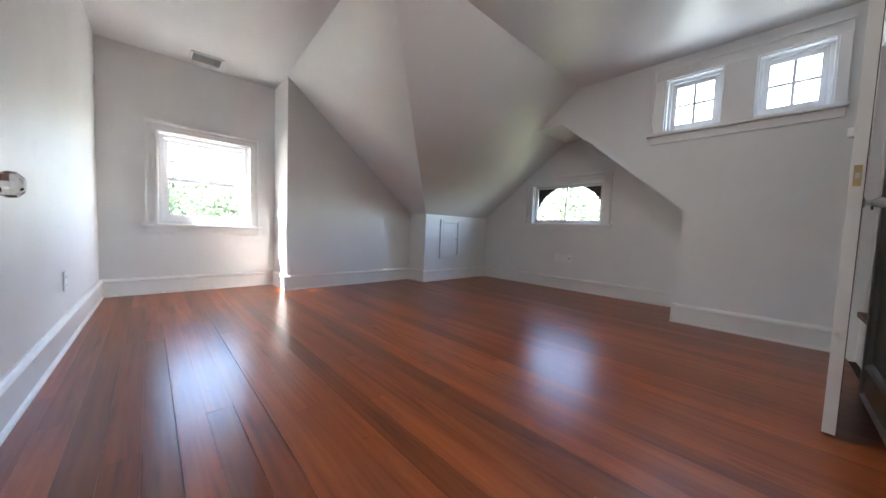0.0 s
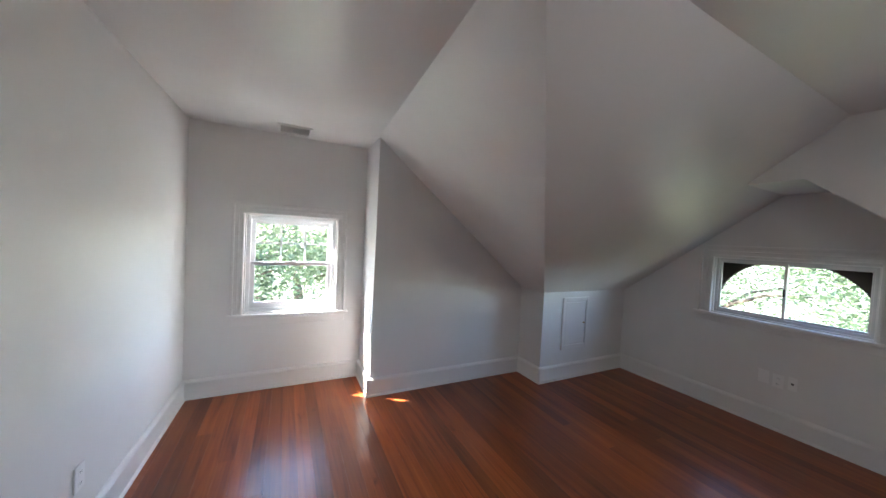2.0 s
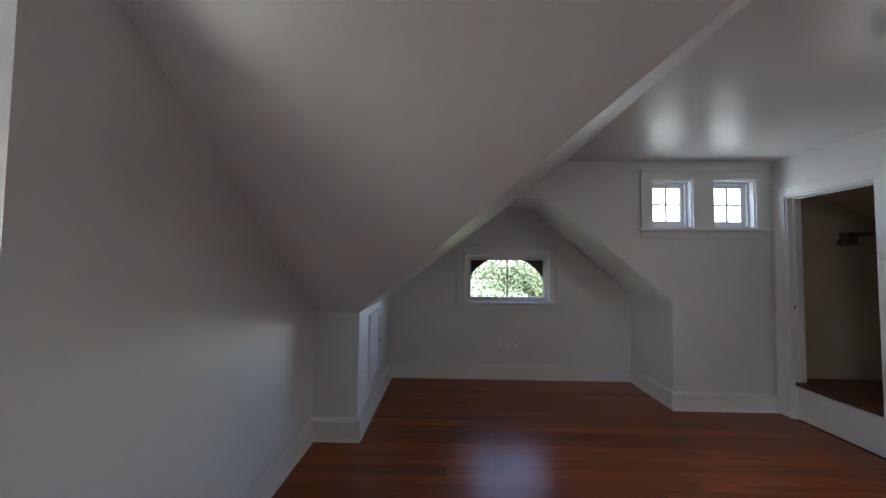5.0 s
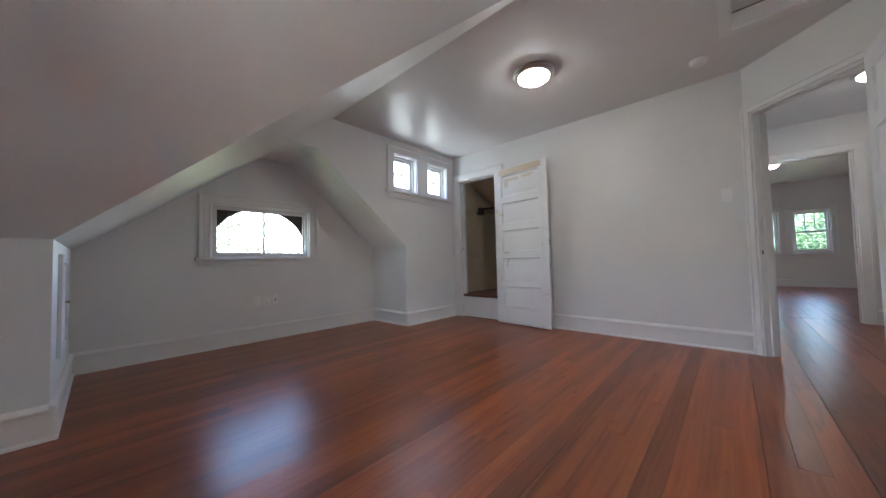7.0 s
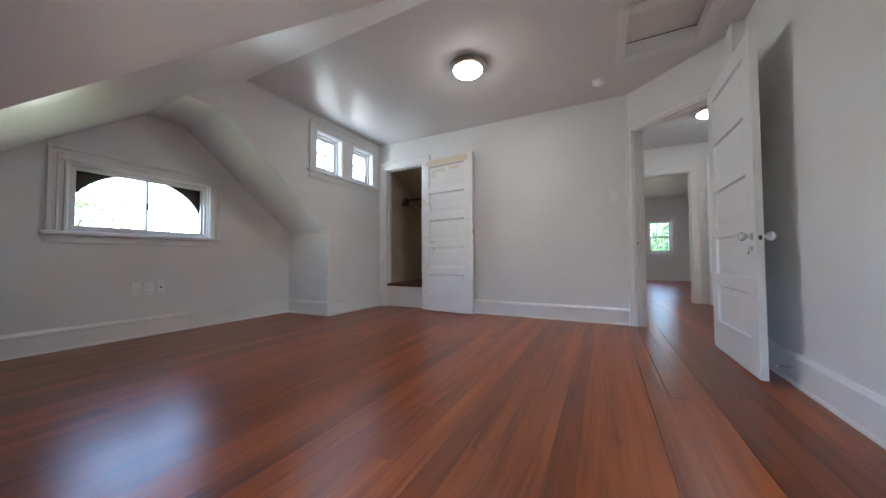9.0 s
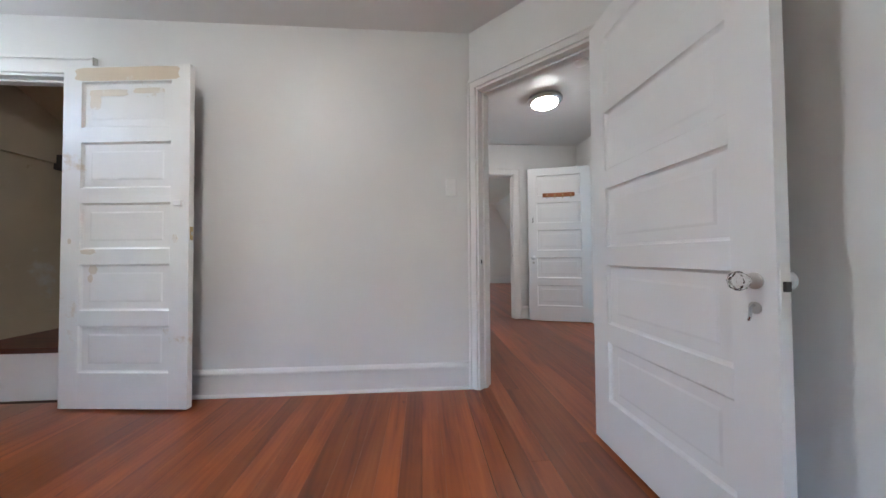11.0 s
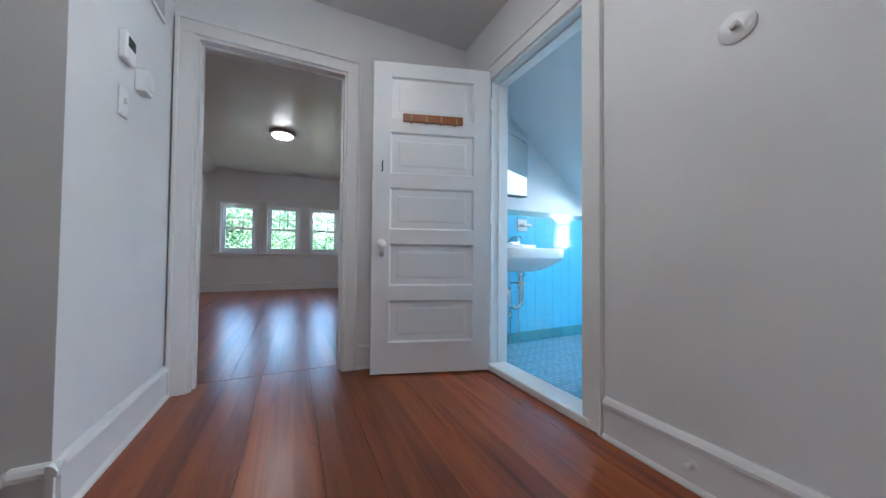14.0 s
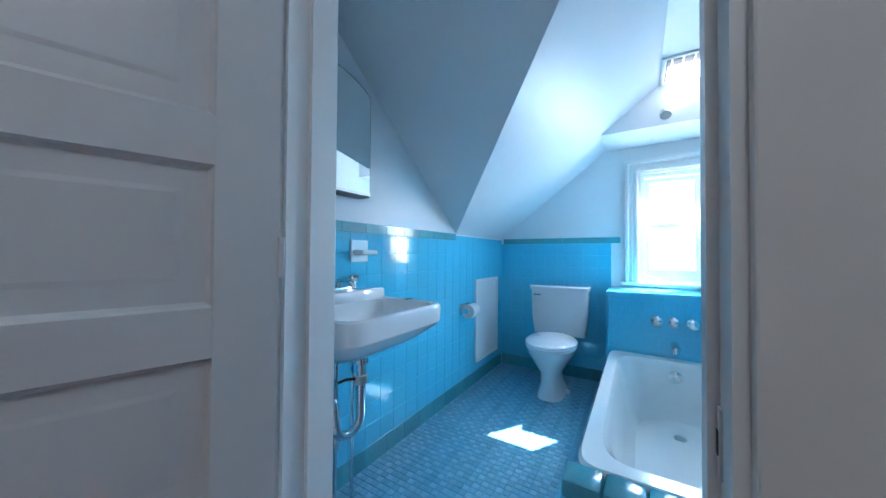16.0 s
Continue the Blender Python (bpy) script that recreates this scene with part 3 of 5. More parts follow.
def door_trim(name, origin, angle, s0, s1, top, depth, w=0.105, far_side=True, label="white painted door casing", near=(True, True), z0=0.0, paint=None):
    """Jambs, stops and flat casings with a back band round an opening; the room is on the minus side."""
    paint = paint or TRIM
    t = thing(name, pose(origin[0], origin[1], 0, 0, 0, angle), label, "door frame", kind="structure")
    part("jamb", boxed(s0, s0 + 0.02, -0.004, depth + 0.004, z0, top), paint, t)
    part("jamb", boxed(s1 - 0.02, s1, -0.004, depth + 0.004, z0, top), paint, t)
    part("head_jamb", boxed(s0 + 0.02, s1 - 0.02, -0.004, depth + 0.004, top - 0.02, top), paint, t)
    for a, b in ((s0 + 0.02, s0 + 0.032), (s1 - 0.032, s1 - 0.02)):
        part("stop", boxed(a, b, depth * 0.4, depth * 0.4 + 0.035, z0, top - 0.02), paint, t)
    part("stop", boxed(s0 + 0.032, s1 - 0.032, depth * 0.4, depth * 0.4 + 0.035, top - 0.032, top - 0.02), paint, t)
    for sgn, y in ((-1, 0.0), (1, depth)):
        if sgn > 0 and not far_side:
            continue
        c0, c1 = y, y + sgn * 0.02
        for i, (a, b) in enumerate(((s0 - w, s0 + 0.006), (s1 - 0.006, s1 + w))):
            if sgn < 0 and not near[i]:
                continue
            part("casing", boxed(a, b, c0, c1, 0, top - 0.004, bevel=0.003), paint, t)
            o = a if i == 0 else b - 0.018
            part("back_band", boxed(o, o + 0.018, c1, c1 + sgn * 0.012, 0, top + w, bevel=0.004), paint, t)
        a, b = (s0 - w if near[0] or sgn > 0 else s0), (s1 + w if near[1] or sgn > 0 else s1)
        part("head_casing", boxed(a, b, c0, c1, top - 0.004, top + w, bevel=0.003), paint, t)
        part("back_band", boxed(a, b, c1, c1 + sgn * 0.012, top + w - 0.018, top + w, bevel=0.004), paint, t)
    return t


door_trim("door_frame_entrance", (DX, DY), DA, DH0, DH1, DHZ, 0.12, 0.052)
door_trim("door_frame_closet", (0, YS), 180, -CLX1, -CLX0, CLZ, 0.12, 0.1)
door_trim("door_frame_far", (0, YH), 180, -0.518, 0.345, 2.07, 0.13, 0.085)
door_trim("door_frame_bath", (XH, 0), 90, BY0, BY1, 2.06, 0.13, 0.1, label="chipped white painted door casing of the bathroom", paint=TRIMWORN)
sill = part("door_sill", boxed(XH - 0.12, XH + 0.03, BY0 - 0.03, BY1 + 0.03, 0.0, 0.045, bevel=0.008), TRIMWORN, None)
tagged(sill, "worn white painted raised door sill", "threshold", kind="structure")


# ---- windows ----
def window_trim(t, s0, s1, z0, z1, w=0.1, stool=0.05, apron=0.075, band=0.024):
    """Casing with a back band, a stool with horns and an apron, on the room side."""
    for a, b, o in ((s0 - w, s0, s0 - w), (s1, s1 + w, s1 + w - 0.022)):
        part("casing", boxed(a, b, -0.02, 0, z0 - 0.001, z1, bevel=0.003), TRIM, t)
        part("back_band", boxed(o, o + 0.022, -0.02 - band, -0.02, z0, z1 + w, bevel=0.004), TRIM, t)
        inner = s0 - 0.022 if o < s0 else s1
        part("bead", boxed(inner, inner + 0.022, -0.034, -0.02, z0, z1, bevel=0.005), TRIM, t)
        mid = (a + b) / 2
        part("fillet", boxed(mid - 0.006, mid + 0.006, -0.027, -0.02, z0, z1 + w * 0.5, bevel=0.003), TRIM, t)
    part("fillet", boxed(s0 - w / 2 + 0.006, s1 + w / 2 - 0.006, -0.027, -0.02, z1 + w / 2 - 0.006, z1 + w / 2 + 0.006, bevel=0.003), TRIM, t)
    part("head_casing", boxed(s0 - w, s1 + w, -0.02, 0, z1, z1 + w, bevel=0.003), TRIM, t)
    part("back_band", boxed(s0 - w - 0.006, s1 + w + 0.006, -0.02 - band, -0.02, z1 + w - 0.026, z1 + w + 0.004, bevel=0.005), TRIM, t)
    part("bead", boxed(s0, s1, -0.03, -0.02, z1, z1 + 0.022, bevel=0.005), TRIM, t)
    part("window_sill", boxed(s0 - w - 0.03, s1 + w + 0.03, -stool, 0.05, z0 - 0.032, z0, bevel=0.007), TRIM, t)
    part("apron", boxed(s0 - w, s1 + w, -0.016, 0, z0 - 0.032 - apron, z0 - 0.032, bevel=0.003), TRIM, t)


def sash(t, name, s0, s1, z0, z1, y0, y1, rail, cols=1, rows=1, bar=0.016, material=None, lower=None):
    material = material or VINYL
    lower = rail if lower is None else lower
    sh = part(name, boxed(s0, s0 + rail, y0, y1, z0, z1, bevel=0.002), material, t)
    part("sash_stile", boxed(s1 - rail, s1, y0, y1, z0, z1, bevel=0.002), material, sh)
    part("sash_rail", boxed(s0 + rail, s1 - rail, y0, y1, z0, z0 + lower, bevel=0.002), material, sh)
    part("sash_rail", boxed(s0 + rail, s1 - rail, y0, y1, z1 - rail, z1, bevel=0.002), material, sh)
    gx0, gx1, gz0, gz1 = s0 + rail, s1 - rail, z0 + lower, z1 - rail
    ym = (y0 + y1) / 2
    pane = part("pane", boxed(gx0, gx1, ym - 0.002, ym + 0.002, gz0, gz1), GLASS, sh, "clear glass pane")
    pane.visible_shadow = False
    for i in range(1, cols):
        x = gx0 + (gx1 - gx0) * i / cols
        part("muntin", boxed(x - bar / 2, x + bar / 2, ym - 0.008, ym + 0.008, gz0, gz1), material, sh)
    for i in range(1, rows):
        z = gz0 + (gz1 - gz0) * i / rows
        part("muntin", boxed(gx0, gx1, ym - 0.0075, ym + 0.0075, z - bar / 2, z + bar / 2), material, sh)
    return sh


def lining(t, s0, s1, z0, z1, y0, y1, w=0.012, material=None):
    material = material or TRIM
    part("reveal", boxed(s0, s0 + w, y0, y1, z0, z1), material, t)
    part("reveal", boxed(s1 - w, s1, y0, y1, z0, z1), material, t)
    part("reveal", boxed(s0 + w, s1 - w, y0, y1, z1 - w, z1), material, t)
    part("reveal", boxed(s0 + w, s1 - w, y0, y1, z0, z0 + w), material, t)


def double_hung(name, origin, angle, s0, s1, z0, z1, depth, cols, rows, label, w=0.1, trim=True, mid=0.5):
    t = thing(name, pose(origin[0], origin[1], 0, 0, 0, angle), label, "window", kind="structure")
    if trim:
        window_trim(t, s0, s1, z0, z1, w)
    lining(t, s0, s1, z0, z1, -0.004, depth)
    fw = 0.034
    a, b, c, d = s0 + 0.012, s1 - 0.012, z0 + 0.012, z1 - 0.012
    part("frame", boxed(a, a + fw, 0.035, 0.125, c, d, bevel=0.003), VINYL, t)
    part("frame", boxed(b - fw, b, 0.035, 0.125, c, d, bevel=0.003), VINYL, t)
    part("frame", boxed(a + fw, b - fw, 0.035, 0.125, d - fw, d, bevel=0.003), VINYL, t)
    part("frame", boxed(a + fw, b - fw, 0.035, 0.125, c, c + fw, bevel=0.003), VINYL, t)
    zm = c + (d - c) * mid
    sash(t, "upper_sash", a + fw, b - fw, zm - 0.02, d - fw, 0.085, 0.115, 0.036, cols, rows)
    sash(t, "lower_sash", a + fw, b - fw, c + fw, zm + 0.02, 0.05, 0.08, 0.036, lower=0.055)
    part("sash_lock", boxed((s0 + s1) / 2 - 0.03, (s0 + s1) / 2 + 0.03, 0.03, 0.052, zm + 0.018, zm + 0.032, bevel=0.004), VINYL, t)
    return t


double_hung("window_1", (0, YN), 0, W1X0, W1X1, W1Z0, W1Z1, 0.16, 3, 2, "white six-over-one double-hung window with moulded casing")

t = thing("trim_high_windows", pose(XS, 0, 0, 0, 0, -90), "white casing and shared sill of paired high windows", "window trim", kind="structure")
lo, hi = -SWH[1][1], -SWH[0][0]
for a, b in ((lo - 0.105, lo), (-SWH[1][0], -SWH[0][1]), (hi, hi + 0.06)):
    part("casing", boxed(a, b, -0.02, 0, SWZ0, SWZ1, bevel=0.003), TRIM, t)
part("head_casing", boxed(lo - 0.105, hi + 0.06, -0.02, 0, SWZ1, SWZ1 + 0.1, bevel=0.003), TRIM, t)
part("back_band", boxed(lo - 0.111, hi + 0.063, -0.034, -0.02, SWZ1 + 0.078, SWZ1 + 0.104, bevel=0.004), TRIM, t)
part("back_band", boxed(lo - 0.111, lo - 0.089, -0.034, -0.02, SWZ0, SWZ1 + 0.078, bevel=0.004), TRIM, t)
part("window_sill", boxed(lo - 0.135, hi + 0.072, -0.05, 0.03, SWZ0 - 0.03, SWZ0, bevel=0.006), TRIM, t)
part("apron", boxed(lo - 0.105, hi + 0.06, -0.016, 0, SWZ0 - 0.1, SWZ0 - 0.03, bevel=0.003), TRIM, t)
for n, (a, b) in enumerate(SWH):
    t = thing("window_%d" % (n + 2), pose(XS, 0, 0, 0, 0, -90), "small high four-pane window with white frame", "window", kind="structure")
    lining(t, -b, -a, SWZ0, SWZ1, -0.004, 0.12, 0.012, VINYL)
    for q in ((-b + 0.012, -b + 0.034, SWZ0 + 0.012, SWZ1 - 0.012), (-a - 0.034, -a - 0.012, SWZ0 + 0.012, SWZ1 - 0.012), (-b + 0.034, -a - 0.034, SWZ0 + 0.012, SWZ0 + 0.034), (-b + 0.034, -a - 0.034, SWZ1 - 0.034, SWZ1 - 0.012)):
        part("frame", boxed(q[0], q[1], 0.045, 0.108, q[2], q[3], bevel=0.002), VINYL, t)
    sash(t, "sash", -b + 0.034, -a - 0.034, SWZ0 + 0.034, SWZ1 - 0.034, 0.07, 0.1, 0.036, 2, 2, 0.02, lower=0.045)

t = thing("window_4", pose(XE, 0, 0, 0, 0, -90), "sliding aluminium window with arched dark board outside", "window", kind="structure")
a, b = -ARY1, -ARY0
window_trim(t, a, b, ARZ0, ARZ1, 0.11, 0.055, 0.06)
lining(t, a, b, ARZ0, ARZ1, -0.004, 0.14)
for q in ((a + 0.012, a + 0.034, ARZ0 + 0.012, ARZ1 - 0.012), (b - 0.034, b - 0.012, ARZ0 + 0.012, ARZ1 - 0.012), (a + 0.034, b - 0.034, ARZ0 + 0.012, ARZ0 + 0.034), (a + 0.034, b - 0.034, ARZ1 - 0.034, ARZ1 - 0.012)):
    part("frame", boxed(q[0], q[1], 0.02, 0.08, q[2], q[3], bevel=0.002), ALU, t)
mx = (a + b) / 2
sash(t, "sliding_sash", a + 0.034, mx + 0.012, ARZ0 + 0.034, ARZ1 - 0.034, 0.028, 0.048, 0.02, material=ALU)
sash(t, "fixed_sash", mx - 0.008, b - 0.034, ARZ0 + 0.034, ARZ1 - 0.034, 0.052, 0.072, 0.018, material=ALU)
part("latch", boxed(mx - 0.008, mx + 0.008, 0.014, 0.028, 1.18, 1.25, bevel=0.003), BLACKM, t, "black sash latch")
r = (b - a) / 2 - 0.012
zc = ARZ1 - 0.012 - r * 0.86
hole = [(mx - r, 0.1, ARZ0 + 0.02)] + [(mx - r * math.cos(math.pi * i / 28), 0.1, zc + r * 0.86 * math.sin(math.pi * i / 28)) for i in range(29)] + [(mx + r, 0.1, ARZ0 + 0.02)]
bm = extruded([(a - 0.05, 0.1, ARZ0 - 0.05), (b + 0.05, 0.1, ARZ0 - 0.05), (b + 0.05, 0.1, ARZ1 + 0.05), (a - 0.05, 0.1, ARZ1 + 0.05)], (0, 0.03, 0), [hole])
part("arched_board", bm, DARKWOOD, t, "dark weathered board with arched cut-out")

for n, (a, b) in enumerate(B2W):
    double_hung("window_%d" % (n + 5), (0, YF), 180, -b, -a, 0.83, 1.90, 0.16, 3, 2, "white double-hung window in the far bedroom", 0.1)
double_hung("window_8", (XBK, 0), 90, BWY0, BWY1, BWZ0, BWZ1, 0.16, 1, 1, "white double-hung bathroom window", 0.09, mid=0.5)


# ---- doors ----
def door_leaf(name, m, w, h, label, material, bot=0.21, rl=0.085, top=0.115, th=0.036):
    """Five-panel door: along x from the hinge, thick along y, feet at z 0."""
    t = thing(name, m, label, "door")
    st = 0.115
    part("stile", boxed(0, st, 0, th, 0, h, bevel=0.0008), material, t)
    part("stile", boxed(w - st, w, 0, th, 0, h, bevel=0.0008), material, t)
    ph = (h - top - bot - 4 * rl) / 5
    z = 0.0
    edges = []
    part("rail", boxed(st, w - st, 0, th, 0, bot), material, t)
    z = bot
    for i in range(5):
        edges.append((z, z + ph))
        z += ph
        if i < 4:
            part("rail", boxed(st, w - st, 0, th, z, z + rl), material, t)
            z += rl
    part("rail", boxed(st, w - st, 0, th, z, h), material, t)
    for a, b in edges:
        bm = bmesh.new()
        x0, x1 = st, w - st
        for y0, sg in ((0.014, -1), (th - 0.014, 1)):
            loops = []
            for ins, yy in ((0.0, y0 + sg * 0.012), (0.004, y0 + sg * 0.005), (0.011, y0), (0.05, y0), (0.06, y0 + sg * 0.0018)):
                loops.append([bm.verts.new(p) for p in ((x0 + ins, yy, a + ins), (x1 - ins, yy, a + ins), (x1 - ins, yy, b - ins), (x0 + ins, yy, b - ins))])
            for l0, l1 in zip(loops, loops[1:]):
                for k in range(4):
                    bm.faces.new((l0[k], l0[(k + 1) % 4], l1[(k + 1) % 4], l1[k]))
            bm.faces.new(loops[-1])
        bmesh.ops.recalc_face_normals(bm, faces=bm.faces[:])
        part("panel", bm, material, t)
    return t, edges


def knob(t, x, z, y, sgn, material, plate=True, r=0.028, seg=16):
    k = part("knob", lathe(bmesh.new(), [(0.009, 0), (0.009, sgn * 0.022), (r * 0.75, sgn * 0.030), (r, sgn * 0.042), (r * 0.95, sgn * 0.055), (r * 0.5, sgn * 0.064), (0.002, sgn * 0.065)], "y", (x, y, z), seg), material, t, smooth=seg > 8)
    part("rose", lathe(bmesh.new(), [(0.022, 0), (0.022, sgn * 0.003), (0.012, sgn * 0.008)], "y", (x, y, z), 16), NICKEL, k, smooth=True)
    if plate:
        part("keyhole_plate", lathe(bmesh.new(), [(0.016, 0), (0.016, sgn * 0.003), (0.008, sgn * 0.004)], "y", (x, y, z - 0.07), 12), NICKEL, t)


# entrance door, swung back along the west wall (hinge near the slanting wall)
LW = 0.817
ent, ents = door_leaf("entrance_door", pose(0.128, 0.335, 0.012, 0, 0, 90.3), LW, 2.03, "white five-panel entrance door standing wide open", DOORW)
knob(ent, LW - 0.052, 0.818, 0.0, -1, CRYSTAL, r=0.026, seg=8)
knob(ent, LW - 0.052, 0.818, 0.036, 1, PORC)
part("latch_plate", boxed(LW, LW + 0.003, 0.006, 0.03, 0.73, 0.865), TRIMWORN, ent, "worn painted mortise lock plate")
part("latch_bolt", boxed(LW + 0.003, LW + 0.01, 0.011, 0.025, 0.795, 0.82), BLACKM, ent)
part("key_handle", tube(bmesh.new(), [(LW - 0.052, -0.004, 0.755), (LW - 0.052, -0.014, 0.75), (LW - 0.052, -0.016, 0.725), (LW - 0.056, -0.016, 0.715)], 0.004, 8), CHROME, ent)
for z in (0.25, 1.05, 1.8):
    part("hinge", boxed(-0.014, 0.0, 0.022, 0.036, z - 0.045, z + 0.045, bevel=0.003), NICKEL, ent)

# closet door, folded back against the south wall
cdir = math.degrees(math.atan2(-0.09 + 0.165, 2.362 - 3.14))
clo, clos = door_leaf("closet_door", pose(3.14, -0.165, 0.015, 0, 0, cdir), 0.782, 2.045, "white five-panel closet door, scuffed, open against wall", DOORWORN, 0.209, 0.0895, 0.098)
# thin sheet added: stain and the shade of the wall gap in one colour
part("dark_back_sheet", boxed(0.004, 0.778, 0.0362, 0.0385, 0.004, 2.041), DARKWOOD, clo, "dark brown door back, the wall gap's shade included")
rngp = random.Random(21)


def blot(bm, x, z, rx, rz, y, square=2.0, n=26):
    """A thin patch with a ragged outline on the door's face."""
    vs = []
    for k in range(n):
        a = 2 * math.pi * k / n
        c, q = math.cos(a), math.sin(a)
        f = rngp.uniform(1.0 - 0.5 / square, 1.0)
        vs.append(bm.verts.new((x + rx * f * math.copysign(abs(c) ** (2 / square), c), y, z + rz * f * math.copysign(abs(q) ** (2 / square), q))))
    g = bmesh.ops.extrude_face_region(bm, geom=[bm.faces.new(vs)])
    bmesh.ops.translate(bm, verts=[v for v in g["geom"] if isinstance(v, bmesh.types.BMVert)], vec=(0, -0.0008, 0))
    bmesh.ops.recalc_face_normals(bm, faces=bm.faces[:])
    return bm


part("bare_strip", blot(bmesh.new(), 0.395, 1.995, 0.33, 0.042, -0.0001, 8.0, 60), RAWPATCH, clo, "bare tan strip where paint is missing")
bmp = bmesh.new()
for x, z, rx, rz in ((0.27, 1.885, 0.13, 0.022), (0.52, 1.895, 0.10, 0.018), (0.19, 1.83, 0.035, 0.05)):
    blot(bmp, x, z, rx, rz, 0.0108, 4.0)
part("bare_patch", bmp, SMEAR, clo, "flaked tan patches on the top panel")
bmp = bmesh.new()
for x, z, rx, rz, y in ((0.17, 0.925, 0.055, 0.02, -0.0001), (0.19, 0.82, 0.03, 0.035, 0.0108), (0.175, 0.765, 0.018, 0.028, 0.0108), (0.055, 0.99, 0.012, 0.02, -0.0001), (0.70, 1.0, 0.018, 0.03, -0.0001)):
    blot(bmp, x, z, rx, rz, y)
part("worn_patch", bmp, SMEAR, clo, "tan worn patches round the old lock")
part("rim_lock", boxed(0.70, 0.75, -0.02, 0, 1.19, 1.225, bevel=0.003), TRIM, clo, "painted rim catch")
part("latch_plate", boxed(0.782, 0.785, 0.008, 0.028, 0.99, 1.07), BRASS, clo)
part("latch_bolt", boxed(0.785, 0.793, 0.012, 0.024, 1.02, 1.04), NICKEL, clo)
knob(clo, 0.72, 0.93, 0.036, 1, PORC, r=0.02)
for z in (0.28, 1.78):
    part("hinge", boxed(-0.014, 0, 0.02, 0.036, z - 0.04, z + 0.04, bevel=0.003), TRIM, clo)

# bathroom door, half open before the hall's end wall
bdir = math.degrees(math.atan2(-0.238, 0.765))
bd, bds = door_leaf("bathroom_door", pose(-1.248, -2.142, 0.014, 0, 0, bdir) @ Matrix.Translation((0, -0.036, 0)), 0.80, 2.08, "white five-panel bathroom door standing open in hall", DOORW, 0.203, 0.097, 0.099)
knob(bd, 0.735, 0.855, 0.036, 1, PORC, r=0.03)
knob(bd, 0.735, 0.855, 0.0, -1, PORC, r=0.03)
part("hook_and_eye", tube(bmesh.new(), [(0.735, 0.036, 1.40), (0.735, 0.05, 1.405), (0.737, 0.052, 1.37), (0.733, 0.05, 1.345), (0.742, 0.045, 1.335)], 0.0045, 8), BLACKM, bd, "small metal door hook")
for z in (0.25, 1.05, 1.85):
    part("hinge", boxed(-0.012, 0.002, 0.022, 0.040, z - 0.045, z + 0.045, bevel=0.003), TRIM, bd)
rail = thing("hook_rail", bd.matrix_world @ pose(0.40, 0.036, 1.705), "varnished wooden rail with four hooks on door", "hook rail")
part("board", boxed(-0.205, 0.205, 0, 0.018, -0.027, 0.027, bevel=0.005), RAIL_WOOD, rail)
for x in (-0.15, -0.05, 0.05, 0.15):
    part("hook", tube(bmesh.new(), [(x, 0.018, 0.012), (x, 0.04, 0.006), (x, 0.05, -0.012), (x, 0.045, -0.035), (x, 0.03, -0.045), (x, 0.022, -0.036)], 0.0055, 8), BRASS, rail)

# ---- lamps, vents, hatch ----
def flush_lamp(m, r, label, power):
    t = thing("ceiling_lamp", m, label, "ceiling light", "flush ceiling lamps")
    part("canopy", lathe(bmesh.new(), [(r * 0.7, 0.0), (r * 0.98, -0.008), (r * 1.04, -0.022), (r * 1.04, -0.034), (r * 0.98, -0.044), (r * 0.86, -0.052), (r * 0.6, -0.05)], "z", seg=36), NICKEL, t, "brushed nickel rim", True)
    prof = [(r * 0.79 * math.cos(a), -0.050 - 0.05 * math.sin(a)) for a in [i * math.pi / 2 / 9 for i in range(9)]] + [(0.01, -0.1)]
    part("diffuser", lathe(bmesh.new(), prof, "z", seg=36), LAMPGLOW, t, "glowing frosted glass bowl", True)
    part("finial", lathe(bmesh.new(), [(0.01, -0.098), (0.014, -0.106), (0.008, -0.118), (0.002, -0.122)], "z", seg=12), NICKEL, t, smooth=True)
    return t


flush_lamp(pose(1.965, 0.98, ZC), 0.165, "flush nickel ceiling lamp, lit, on sloped-room ceiling", 1)
flush_lamp(pose(-0.27, -1.22, ZH), 0.165, "flush nickel ceiling lamp, lit, on hall ceiling", 1)
flush_lamp(pose(0.155, -5.60, ZF), 0.175, "flush nickel ceiling lamp, lit, in far bedroom", 1)


def vent(name, m, w, d, n, label, frame_m, slat_m, gap_m):
    t = thing(name, m, label, "air vent")
    # flat dark sheet, its colour stands in for the shaded duct
    part("backing", boxed(-w / 2, w / 2, -d / 2, d / 2, -0.003, 0.0), gap_m, t)
    f = 0.022
    for q in ((-w / 2 - f, w / 2 + f, -d / 2 - f, -d / 2), (-w / 2 - f, w / 2 + f, d / 2, d / 2 + f), (-w / 2 - f, -w / 2, -d / 2, d / 2), (w / 2, w / 2 + f, -d / 2, d / 2)):
        part("frame", boxed(q[0], q[1], q[2], q[3], -0.012, 0, bevel=0.003), frame_m, t)
    for i in range(n):
        y = -d / 2 + d * (i + 0.5) / n
        bm = boxed(-w / 2, w / 2, -0.006, 0.006, -0.001, 0.001)
        bmesh.ops.rotate(bm, verts=bm.verts[:], matrix=Matrix.Rotation(radians(40), 3, "X"))
        bmesh.ops.translate(bm, verts=bm.verts[:], vec=(0, y, -0.008))
        part("slat", bm, slat_m, t)
    return t


